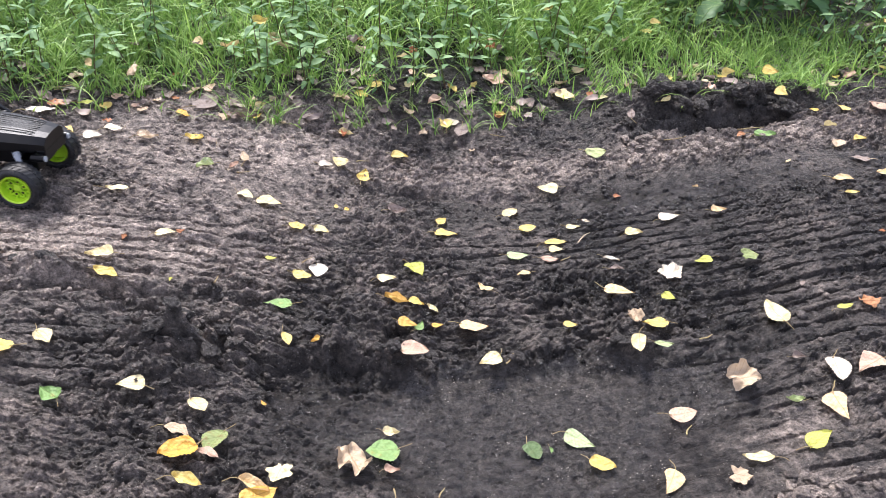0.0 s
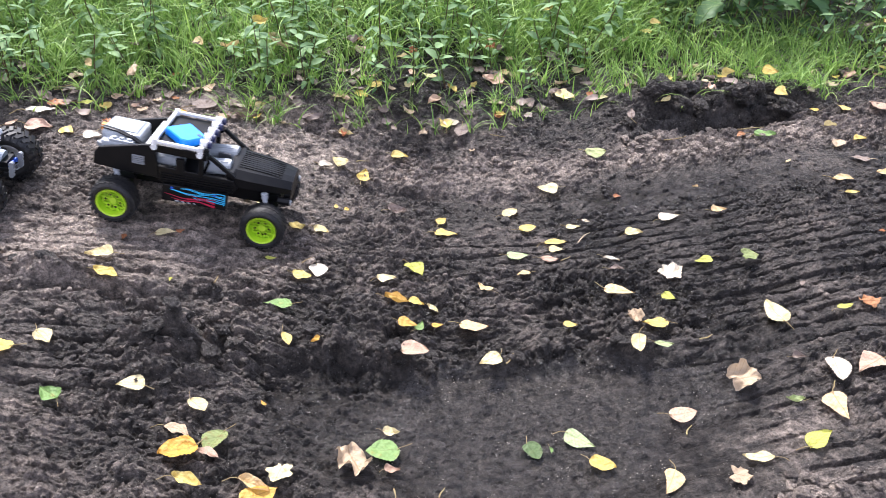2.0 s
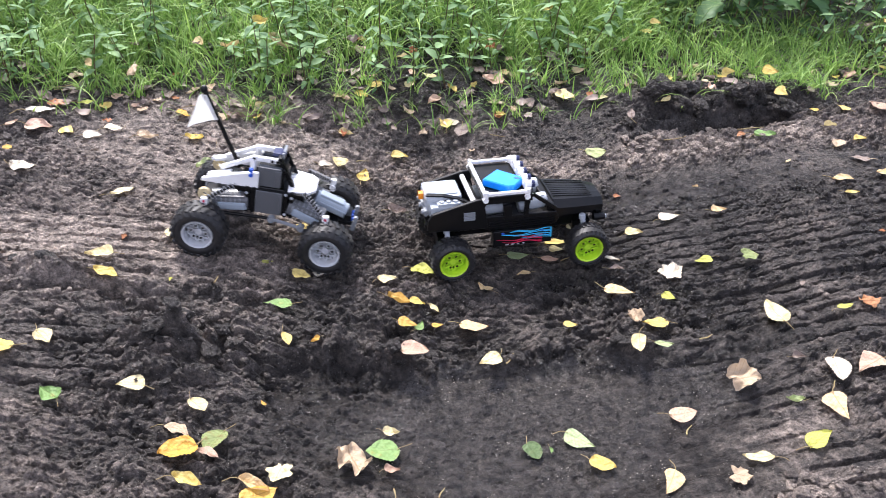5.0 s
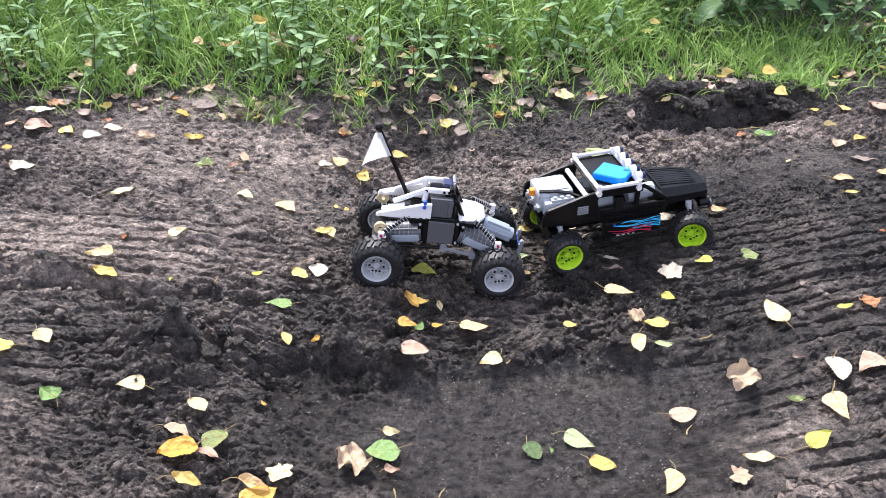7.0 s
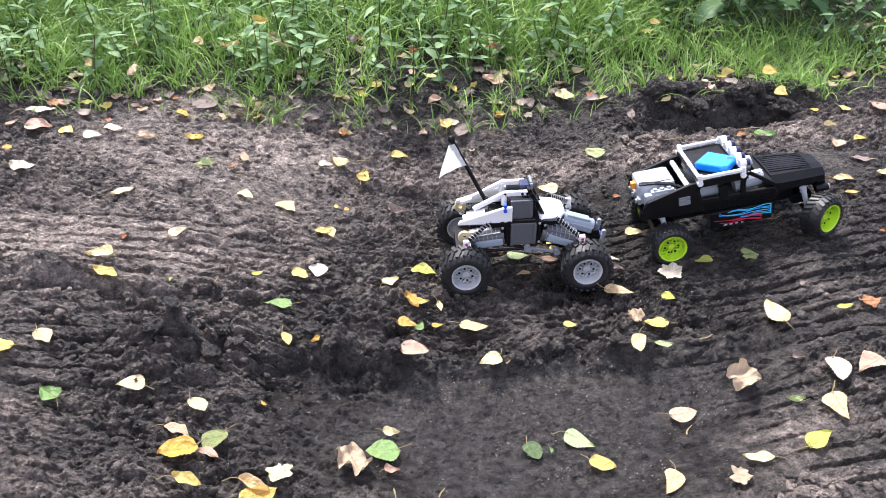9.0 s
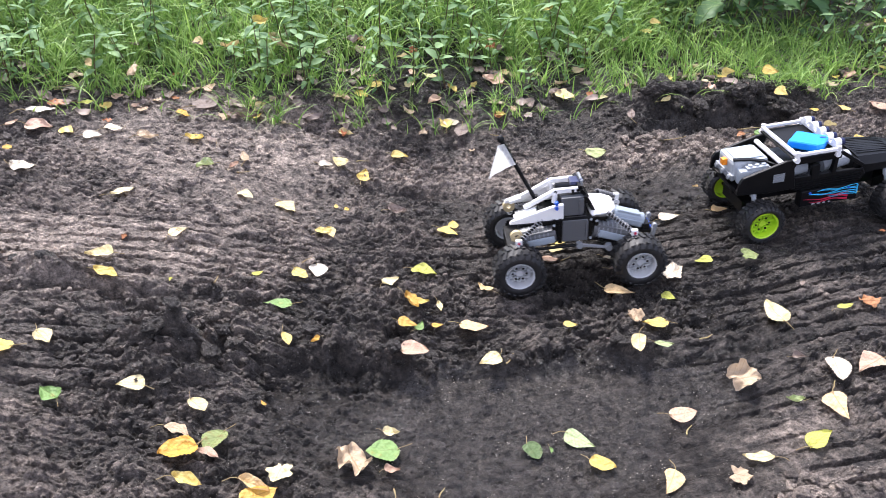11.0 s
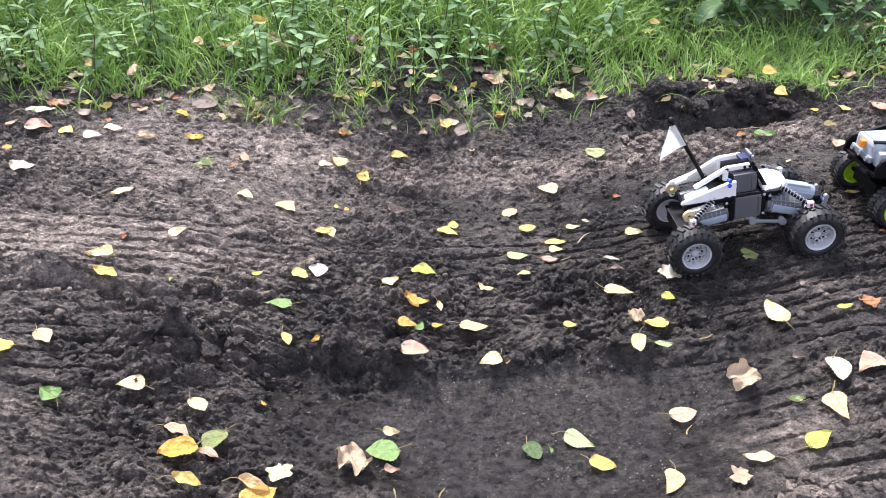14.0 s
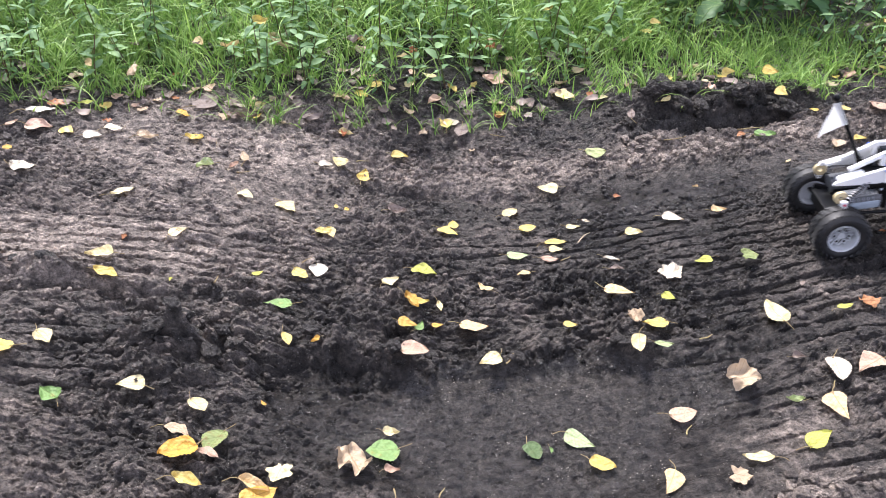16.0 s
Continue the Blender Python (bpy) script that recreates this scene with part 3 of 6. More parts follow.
def build_truck():
    bm = bmesh.new()
    box(bm, 0, 0, 0.060, 0.20, 0.050, 0.020)
    box(bm, 0.113, 0, 0.050, 0.030, 0.060, 0.018)
    box(bm, -0.113, 0, 0.045, 0.034, 0.070, 0.022)
    for s in (-1, 1):
        beam(bm, (-0.15, s * 0.030, 0.078), (0.13, s * 0.030, 0.078), 0.008, 0.008)
        rod(bm, (-0.113, s * 0.030, 0.036), (-0.113, s * 0.055, 0.036), 0.004)
        rod(bm, (0.113, s * 0.030, 0.036), (0.113, s * 0.055, 0.036), 0.004)
    part("chassis", bm, BLACK, truck)
    for s in (-1, 1):
        # rear wing, door sill and window frame
        bm = bmesh.new()
        slab(bm, [(-0.150, 0.080), (-0.148, 0.100), (-0.142, 0.109), (-0.072, 0.128), (-0.060, 0.128), (-0.055, 0.096), (-0.052, 0.076), (-0.10, 0.076)], s * 0.047, s * 0.053)
        part("rear_wing", bm, BLACK, truck)
        bm = bmesh.new()
        slab(bm, [(-0.060, 0.076), (-0.060, 0.096), (0.060, 0.094), (0.066, 0.082), (0.060, 0.072), (-0.045, 0.068)], s * 0.046, s * 0.052)
        for i in range(4):
            beam(bm, (-0.05, s * 0.053, 0.0735 + 0.004 * i), (0.058, s * 0.053, 0.0755 + 0.004 * i), 0.002, 0.0015, 0)
        part("door", bm, BLACK, truck)
        bm = bmesh.new()
        slab(bm, [(-0.045, 0.044), (-0.045, 0.072), (0.052, 0.072), (0.052, 0.044)], s * 0.046, s * 0.061)
        part("side_box", bm, BLACK, truck)
        bm = bmesh.new()
        beam(bm, (-0.062, s * 0.050, 0.114), (-0.055, s * 0.052, 0.133), 0.008, 0.007)
        beam(bm, (0.010, s * 0.050, 0.090), (0.010, s * 0.052, 0.131), 0.007, 0.007)
        beam(bm, (-0.060, s * 0.052, 0.1255), (0.018, s * 0.052, 0.1255), 0.005, 0.011)
        beam(bm, (-0.020, s * 0.050, 0.088), (-0.022, s * 0.050, 0.114), 0.006, 0.013)
        part("window_frame", bm, BLACK, truck)
        bm = bmesh.new()
        beam(bm, (0.020, s * 0.050, 0.128), (0.060, s * 0.048, 0.098), 0.006, 0.006)
        part("windscreen_pillar", bm, BLACK, truck)
        # louvre
        bm = bmesh.new()
        for i in range(5):
            box(bm, -0.083, s * 0.0540, 0.0955 + 0.003 * i, 0.018, 0.0014, 0.0022, None, 0)
        part("vent", bm, MIDGREY, truck, "grey louvred vent")
        # shock absorbers
        for x, m in ((-0.113, LIGHTGREY), (0.113, LIGHTGREY)):
            bm = bmesh.new()
            rod(bm, (x - 0.006, s * 0.045, 0.078), (x, s * 0.050, 0.045), 0.0040)
            rod(bm, (x - 0.006, s * 0.045, 0.079), (x - 0.005, s * 0.045, 0.071), 0.0052, 12)
            part("shock_absorber", bm, m, truck, "light grey shock absorber")
        for x in (-0.030, 0.035):
            bm = bmesh.new()
            rod(bm, (x, s * 0.0600, 0.0680), (x, s * 0.0620, 0.0680), 0.0022, 10)
            part("pin", bm, PIN, truck, "blue connector pin")
        # flame decal
        y = s * 0.0616
        def ribbon(pts, wide, mat, lab):
            """A printed line of changing width, as thin as film, on the side box."""
            bm = bmesh.new()
            rows_ = []
            for (a, b), t_ in zip(pts, wide):
                rows_.append([bm.verts.new((a, yy_, b + k_)) for yy_ in (y, y - s * 0.0006) for k_ in (t_, -t_)])
            for p_, q_ in zip(rows_, rows_[1:]):
                for c_, d_ in ((0, 1), (0, 2), (1, 3)):
                    bm.faces.new((p_[c_], q_[c_], q_[d_], p_[d_]))
            bmesh.ops.recalc_face_normals(bm, faces=bm.faces[:])
            part("flame", bm, mat, truck, lab)

        k = 20
        # red tongues, filled, thickening towards the front
        for z0, xt, ph in ((0.0580, -0.010, 0.4), (0.0535, -0.040, 1.7), (0.0490, -0.030, 2.9)):
            pts = [(xt + (0.036 - xt) * i / k, z0 + 0.0016 * math.sin(i / k * 8 + ph) + 0.0020 * (1 - i / k)) for i in range(k + 1)]
            ribbon(pts, [0.0002 + 0.0012 * (i / k) ** 0.8 * (1 + 0.35 * math.sin(i / k * 12 + ph)) for i in range(k + 1)], REDPRINT, "dark red flame print")
        # cyan tongues: an upper and a lower line that meet at the tip
        for z0, xt, open_, ph in ((0.0685, -0.018, 0.0040, 0.0), (0.0632, -0.032, 0.0042, 1.5), (0.0572, 0.002, 0.0040, 2.9)):
            for up in (-1, 1):
                pts = []
                for i in range(k + 1):
                    u = i / k
                    gap = open_ * (u ** 0.7) * (1 + 0.25 * math.sin(u * 9 + ph))
                    pts.append((xt + (0.050 - xt) * u, z0 + 0.0021 * math.sin(u * 8.5 + ph) * (1 - 0.6 * u) + up * 0.5 * gap))
                ribbon(pts, [0.0003 + 0.00030 * min(1, 3 * (i / k)) for i in range(k + 1)], CYANPRINT, "cyan flame print")
        bm = bmesh.new()
        box(bm, 0.0500, y - s * 0.0002, 0.0620, 0.0016, 0.0010, 0.0175, None, 0)
        part("flame_bar", bm, CYANPRINT, truck)
        bm = bmesh.new()
        for i in range(4):
            box(bm, -0.022 + 0.009 * i, y, 0.0468, 0.0055 - 0.0008 * i, 0.0010, 0.0017, None, 0)
        part("lettering", bm, LIGHTGREY, truck, "small pale lettering bars")
        # small badge on the bonnet's flank
        bm = bmesh.new()
        bmesh.ops.create_cone(bm, cap_ends=True, segments=20, radius1=1, radius2=1, depth=1, matrix=pose(0.072, s * 0.0392, 0.0985, 62 * -s, 0, 0) @ Matrix.Diagonal((0.0075, 0.0032, 0.001, 1)))
        part("badge", bm, MIDGREY, truck, "small grey oval badge")
    # bonnet with ribs
    bm = bmesh.new()
    rear, front = 0.058, 0.146
    sec = []
    for i in range(9):
        u = i / 8
        x = rear + (front - rear) * u
        w = 0.049 - 0.015 * u ** 2
        z = 0.107 - 0.006 * u - 0.004 * u ** 3
        lip = 0.024 - 0.006 * u
        sec.append([bm.verts.new((x, yy, zz)) for yy, zz in ((-w, z - lip), (-w * 1.0, z - 0.009), (-w * 0.72, z), (-w * 0.3, z + 0.0015), (w * 0.3, z + 0.0015), (w * 0.72, z), (w, z - 0.009), (w, z - lip))])
    for a, b in zip(sec, sec[1:]):
        for j in range(7):
            bm.faces.new((a[j], a[j + 1], b[j + 1], b[j]))
    bm.faces.new(sec[-1])
    bm.faces.new(sec[0][::-1])
    bm.faces.new([q for q in (sec[0][0], sec[-1][0], sec[-1][7], sec[0][7])])
    bmesh.ops.recalc_face_normals(bm, faces=bm.faces[:])
    part("bonnet", bm, BLACK, truck, "glossy black ribbed bonnet")
    for i in range(9):
        bm = bmesh.new()
        yy = -0.026 + 0.0065 * i
        rise = 0.0012
        beam(bm, (0.061, yy, 0.1078 + rise - 0.0003), (0.128, yy * 0.93, 0.1012 + rise), 0.0014, 0.0008, 0.0002)
        part("bonnet_rib", bm, BLACK, truck)
    bm = bmesh.new()
    box(bm, 0.140, 0, 0.070, 0.012, 0.070, 0.018)
    for s in (-1, 1):
        rod(bm, (0.128, s * 0.042, 0.070), (0.147, s * 0.042, 0.070), 0.006, 14)
    part("bumper", bm, BLACK, truck)
    for s in (-1, 1):
        bm = bmesh.new()
        rod(bm, (0.146, s * 0.042, 0.070), (0.149, s * 0.042, 0.070), 0.0045, 12)
        part("headlight", bm, LIGHTGREY, truck)
    # dashboard, floor, bulkhead
    bm = bmesh.new()
    box(bm, 0.052, 0, 0.092, 0.012, 0.092, 0.026)
    box(bm, 0.0, 0, 0.075, 0.12, 0.085, 0.010)
    box(bm, -0.066, 0, 0.095, 0.008, 0.094, 0.036)
    box(bm, -0.105, 0, 0.082, 0.086, 0.092, 0.006)
    part("cabin_tub", bm, BLACK, truck)
    for y in (-0.020, 0.020):
        bm = bmesh.new()
        box(bm, 0.030, y, 0.100, 0.020, 0.018, 0.010)
        part("dashboard", bm, DARKGREY, truck)
    for x0, y, r, ln in ((-0.062, -0.024, 0.0125, 0.038), (0.004, -0.024, 0.0125, 0.046), (-0.062, 0.026, 0.0125, 0.038), (0.004, 0.026, 0.0125, 0.046)):
        bm = bmesh.new()
        up = 0.006 if x0 > 0 else 0.002
        rod(bm, (x0, y, 0.096), (x0 + ln, y, 0.096 + up), r, 20)
        beam(bm, (x0 + ln * 0.1, y, 0.106), (x0 + ln * 0.9, y, 0.106 + up * 0.8), 0.012, 0.006, 0.001)
        part("motor", bm, LIGHTGREY, truck, "light grey motor housing")
    for x in (0.012,):
        bm = bmesh.new()
        rod(bm, (x, -0.040, 0.093), (x + 0.006, -0.040, 0.112), 0.0022)
        rod(bm, (x + 0.006, -0.040, 0.112), (x - 0.004, -0.010, 0.116), 0.0022)
        part("cable", bm, BLACK, truck)
    # roof pan, rack, lights
    bm = bmesh.new()
    box(bm, -0.024, 0, 0.1315, 0.078, 0.112, 0.004)
    part("roof", bm, BLACK, truck)
    bm = bmesh.new()
    for s in (-1, 1):
        beam(bm, (-0.060, s * 0.056, 0.1385), (0.010, s * 0.056, 0.1385), 0.0055, 0.0055, 0.0016)
        for x in (-0.058, 0.009):
            rod(bm, (x, s * 0.056, 0.133), (x, s * 0.056, 0.1435), 0.0038, 14)
            rod(bm, (x - 0.001, s * 0.060, 0.1300), (x - 0.001, s * 0.052, 0.1300), 0.0045, 14)
    beam(bm, (-0.0595, -0.056, 0.1385), (-0.0595, 0.056, 0.1385), 0.0055, 0.0055, 0.0016)
    beam(bm, (0.009, -0.056, 0.1385), (0.009, 0.056, 0.1385), 0.0055, 0.0055, 0.0016)
    part("roof_rack", bm, WHITE, truck, "white roof rack frame")
    for i in range(5):
        y = -0.044 + 0.022 * i
        bm = bmesh.new()
        rod(bm, (0.006, y, 0.144), (0.016, y, 0.144), 0.0068, 16)
        spot = part("spotlight", bm, WHITE, truck, "white spotlight housing with dark lens")
        bm = bmesh.new()
        rod(bm, (0.016, y, 0.144), (0.022, y, 0.144), 0.0058, 16)
        part("lens", bm, NAVY, spot)
    bm = bmesh.new()
    m = pose(-0.022, -0.020, 0.1440, 0, 0, -43)
    plate(bm, [(-0.026, -0.021), (0.019, -0.021), (0.027, -0.014), (0.027, 0.019), (-0.023, 0.021)], -0.0105, 0.0025, m, 0.0015)
    blue = part("receiver_box", bm, BLUE, truck, "bright blue plastic radio box")
    bm = bmesh.new()
    box(bm, 0.0195, 0.010, 0.0028, 0.009, 0.005, 0.0012, m, 0.0004)
    part("switch", bm, PIN, blue)
    bm = bmesh.new()
    rod(bm, (-0.074, -0.046, 0.120), (-0.074, 0.046, 0.120), 0.0040, 12)
    part("cross_bar", bm, WHITE, truck, "white cross bar behind the cab")
    # battery box in the load bed
    bm = bmesh.new()
    box(bm, -0.118, 0.000, 0.110, 0.058, 0.056, 0.034, None, 0.006)
    batt = part("battery_box", bm, LIGHTGREY, truck, "pale grey battery box")
    bm = bmesh.new()
    box(bm, -0.118, 0.000, 0.1276, 0.045, 0.043, 0.0016, None, 0.0006)
    part("lid", bm, LIDGREY, batt, "blue-grey battery lid")
    bm = bmesh.new()
    box(bm, -0.116, -0.034, 0.104, 0.052, 0.018, 0.026, None, 0.003)
    box(bm, -0.113, -0.036, 0.1185, 0.036, 0.012, 0.005, None, 0.001)
    for i in range(3):
        rod(bm, (-0.124 + 0.011 * i, -0.036, 0.120), (-0.124 + 0.011 * i, -0.036, 0.1235), 0.0035, 12)
    part("connector_block", bm, LIGHTGREY, batt, "pale grey stacked plug")
    bm = bmesh.new()
    pts = [(-0.146, -0.020, 0.1285), (-0.122, -0.026, 0.1285), (-0.098, -0.031, 0.124), (-0.078, -0.034, 0.114)]
    for a, b in zip(pts, pts[1:]):
        beam(bm, a, b, 0.0075, 0.0025, 0.0006)
    part("ribbon_cable", bm, BLACK, batt)
    bm = bmesh.new()
    box(bm, -0.151, 0.000, 0.118, 0.008, 0.010, 0.011)
    part("tail_lamp", bm, ORANGE, truck, "orange tail lamp block")
    bm = bmesh.new()
    box(bm, -0.148, 0, 0.100, 0.005, 0.060, 0.010)
    for y in (-0.022, 0.0, 0.022):
        rod(bm, (-0.150, y, 0.100), (-0.154, y, 0.100), 0.004, 12)
    part("tailgate", bm, MIDGREY, truck)
    wheels = []
    for x in (-0.1132, 0.1132):
        for s in (-1, 1):
            wheels.append(make_wheel(truck, x, s * 0.068, 0.0345, 0.034, 0.0228, LIME, "lime green six-spoke rim", 26, 0.0016, s))
    return wheels


truck_wheels = build_truck()

# ---- the white and grey toy buggy ----
buggy = tagged(new("toy_buggy"), "white and grey brick-built toy buggy with flag and big tyres", "toy car")


def build_buggy():
    bm = bmesh.new()
    box(bm, 0, 0, 0.062, 0.16, 0.036, 0.018)
    box(bm, 0.0, 0, 0.096, 0.10, 0.060, 0.012)
    box(bm, -0.02, 0, 0.082, 0.05, 0.066, 0.02)
    for x in (-0.0945, 0.0945):
        box(bm, x, 0, 0.052, 0.024, 0.064, 0.020)
        for s in (-1, 1):
            rod(bm, (x, s * 0.03, 0.043), (x, s * 0.06, 0.043), 0.004)
            beam(bm, (x * 0.8, s * 0.022, 0.066), (x, s * 0.052, 0.056), 0.008, 0.007)
    part("chassis", bm, BLACK, buggy)
    for s in (-1, 1):
        bm = bmesh.new()
        slab(bm, [(-0.1035, 0.104), (-0.101, 0.110), (-0.030, 0.132), (-0.0185, 0.133), (-0.0185, 0.106), (-0.030, 0.104)], s * 0.031, s * 0.037, 0.0012)
        part("side_panel", bm, WHITE, buggy, "white tapered body panel")
        bm = bmesh.new()
        slab(bm, [(-0.095, 0.1135), (-0.060, 0.124), (-0.062, 0.118), (-0.095, 0.108)], s * 0.020, s * 0.031, 0.0008)
        part("panel_edge", bm, WHITE, buggy)
        bm = bmesh.new()
        beam(bm, (-0.078, s * 0.018, 0.122), (-0.030, s * 0.018, 0.147), 0.0068, 0.0068, 0.0018)
        beam(bm, (-0.032, s * 0.018, 0.147), (0.010, s * 0.018, 0.1475), 0.0068, 0.0078, 0.0018)
        rod(bm, (-0.030, s * 0.018, 0.147), (-0.030, s * 0.018, 0.128), 0.0045, 12)
        cage = part("roll_cage", bm, WHITE, buggy, "white roll cage beam")
        # the beam is solid; black discs stand for shade inside its pin holes
        for x in (-0.029, -0.002, 0.006):
            bm = bmesh.new()
            rod(bm, (x, s * 0.0212, 0.147), (x, s * 0.0222, 0.147), 0.0024, 12)
            part("pin_hole_shade", bm, BLACK, cage)
        bm = bmesh.new()
        for z in (0.128, 0.136):
            rod(bm, (-0.030, s * 0.034, z), (-0.030, s * 0.040, z), 0.0030, 12)
        part("pin", bm, PIN, buggy, "blue connector pin")
        bm = bmesh.new()
        box(bm, -0.001, s * 0.034, 0.086, 0.040, 0.014, 0.038)
        box(bm, 0.017, s * 0.0415, 0.088, 0.005, 0.002, 0.030)
        gb = part("gear_box", bm, DARKGREY, buggy, "dark grey square gearbox")
        bm = bmesh.new()
        for z in (0.074, 0.096):
            rod(bm, (-0.027, s * 0.034, z), (-0.027, s * 0.041, z), 0.0032, 12)
        rod(bm, (-0.027, s * 0.036, 0.070), (-0.027, s * 0.036, 0.100), 0.004, 12)
        part("bushing", bm, BLACK, gb)
        # drive motors
        for x0, x1, z0, z1, lab in ((-0.084, -0.031, 0.073, 0.080, "rear"), (0.028, 0.082, 0.082, 0.068, "front")):
            bm = bmesh.new()
            rod(bm, (x0, s * 0.028, z0), (x1, s * 0.028, z1), 0.0150, 20)
            beam(bm, (x0 + 0.004, s * 0.036, z0 + 0.004), (x1 - 0.004, s * 0.036, z1 + 0.004), 0.010, 0.014, 0.002)
            mo = part("motor", bm, DARKGREY, buggy, "dark grey motor with pale casing")
            bm = bmesh.new()
            beam(bm, (x0 + 0.008, s * 0.0405, z0 - 0.003), (x1 - 0.002, s * 0.0405, z1 - 0.005), 0.010, 0.0125, 0.0034)
            part("casing", bm, LIDGREY, mo)
            for i in range(6):
                bm = bmesh.new()
                u = 0.12 + 0.13 * i
                rod(bm, (x0 + (x1 - x0) * u, s * 0.028, z0 + (z1 - z0) * u), (x0 + (x1 - x0) * (u + 0.02), s * 0.028, z0 + (z1 - z0) * (u + 0.02)), 0.0158, 20)
                part("cooling_fin", bm, MIDGREY, mo)
        # shocks with springs
        for a, b in (((0.050, s * 0.034, 0.110), (0.084, s * 0.056, 0.086)), ((-0.052, s * 0.034, 0.106), (-0.088, s * 0.056, 0.088))):
            bm = bmesh.new()
            rod(bm, a, b, 0.0025)
            sh = part("shock_absorber", bm, BLACK, buggy)
            bm = bmesh.new()
            coil(bm, a, b, 0.0046, 9, 0.0008)
            part("spring", bm, METAL, sh, "bright steel coil spring")
            bm = bmesh.new()
            bx = b[0] + (0.004 if b[0] > 0 else -0.004)
            box(bm, bx, s * 0.058, 0.084, 0.010, 0.008, 0.012, None, 0.002)
            rod(bm, (bx, s * 0.050, 0.076), (bx, s * 0.064, 0.076), 0.005, 12)
            kn = part("knuckle", bm, WHITE, buggy, "pale steering knuckle")
            bm = bmesh.new()
            rod(bm, (bx, s * 0.0618, 0.085), (bx, s * 0.0632, 0.085), 0.0022, 10)
            part("axle_end", bm, REDPRINT, kn)
        bm = bmesh.new()
        beam(bm, (0.006, s * 0.044, 0.061), (0.050, s * 0.048, 0.055), 0.004, 0.0045)
        rod(bm, (0.006, s * 0.040, 0.061), (0.006, s * 0.048, 0.061), 0.0055, 14)
        rod(bm, (0.052, s * 0.042, 0.055), (0.052, s * 0.052, 0.055), 0.0055, 14)
        part("steering_link", bm, MIDGREY, buggy, "grey steering link")
        for x in (-0.034, -0.024, 0.024, 0.033):
            bm = bmesh.new()
            beam(bm, (x, s * 0.036, 0.064), (x, s * 0.036, 0.108), 0.007, 0.006)
            part("frame_post", bm, BLACK, buggy)
        for x, z in ((-0.034, 0.070), (-0.034, 0.098), (0.024, 0.070), (0.033, 0.100), (0.024, 0.104)):
            bm = bmesh.new()
            rod(bm, (x, s * 0.0385, z), (x, s * 0.0405, z), 0.0022, 10)
            part("pin_end", bm, LIGHTGREY, buggy)
        bm = bmesh.new()
        beam(bm, (-0.060, s * 0.036, 0.1035), (0.050, s * 0.036, 0.1035), 0.006, 0.006)
        part("frame_rail", bm, BLACK, buggy)
        bm = bmesh.new()
        rod(bm, (-0.080, s * 0.042, 0.058), (0.006, s * 0.042, 0.060), 0.0024)
        part("drive_rod", bm, BLACK, buggy)
        bm = bmesh.new()
        lathe(bm, [(0.0035, -0.003), (0.0098, -0.003), (0.0098, 0.003), (0.0035, 0.003)], 20)
        bmesh.ops.transform(bm, matrix=Matrix.Translation((-0.094, s * 0.047, 0.090)), verts=bm.verts[:])
        part("gear", bm, TAN, buggy, "tan plastic gear wheel")
    bm = bmesh.new()
    box(bm, -0.002, -0.0, 0.124, 0.040, 0.058, 0.030)
    for s in (-1, 1):
        beam(bm, (0.032, s * 0.021, 0.108), (0.008, s * 0.019, 0.154), 0.006, 0.0065)
        for u in (0.25, 0.55, 0.85):
            rod(bm, (0.032 - 0.024 * u, s * 0.021, 0.108 + 0.046 * u), (0.032 - 0.024 * u, s * 0.026, 0.108 + 0.046 * u), 0.0026, 10)
    beam(bm, (0.009, -0.020, 0.152), (0.009, 0.020, 0.152), 0.006, 0.006)
    beam(bm, (0.024, -0.020, 0.122), (0.024, 0.020, 0.122), 0.005, 0.005)
    part("cockpit", bm, BLACK, buggy)
    for s in (-1, 1):
        bm = bmesh.new()
        box(bm, -0.004, s * 0.026, 0.124, 0.034, 0.010, 0.032)
        box(bm, 0.010, s * 0.0305, 0.124, 0.008, 0.004, 0.026)
        part("seat_block", bm, DARKGREY, buggy, "dark grey side block")
    bm = bmesh.new()
    box(bm, 0.003, 0, 0.153, 0.014, 0.020, 0.006)
    beam(bm, (0.010, -0.010, 0.150), (0.014, -0.010, 0.160), 0.004, 0.005)
    part("camera_bracket", bm, NAVY, buggy)
    bm = bmesh.new()
    box(bm, 0.013, 0.0, 0.155, 0.004, 0.030, 0.010)
    part("screen_plate", bm, MIDGREY, buggy)
    for s in (-1, 1):
        bm = bmesh.new()
        plate(bm, [(0.024, s * 0.001), (0.067, s * 0.001), (0.067, s * 0.018), (0.057, s * 0.030), (0.026, s * 0.036)], -0.003, 0.003, pose(0, 0, 0.1135, -s * 9, 4, 0), 0.001)
        part("bonnet_panel", bm, WHITE, buggy, "white front body panel")
    # nose: top motor and bumper
    bm = bmesh.new()
    rod(bm, (0.066, 0, 0.086), (0.116, 0, 0.069), 0.0125, 20)
    beam(bm, (0.074, 0, 0.0945), (0.112, 0, 0.0815), 0.016, 0.006, 0.002)
    beam(bm, (0.070, -0.010, 0.083), (0.114, -0.010, 0.068), 0.008, 0.010, 0.002)
    part("steering_motor", bm, LIDGREY, buggy, "pale grey steering motor")
    bm = bmesh.new()
    box(bm, 0.120, 0, 0.062, 0.012, 0.030, 0.016)
    for y in (-0.014, 0.014):
        beam(bm, (0.105, y, 0.060), (0.128, y, 0.057), 0.006, 0.006)
    part("nose_block", bm, BLACK, buggy)
    bm = bmesh.new()
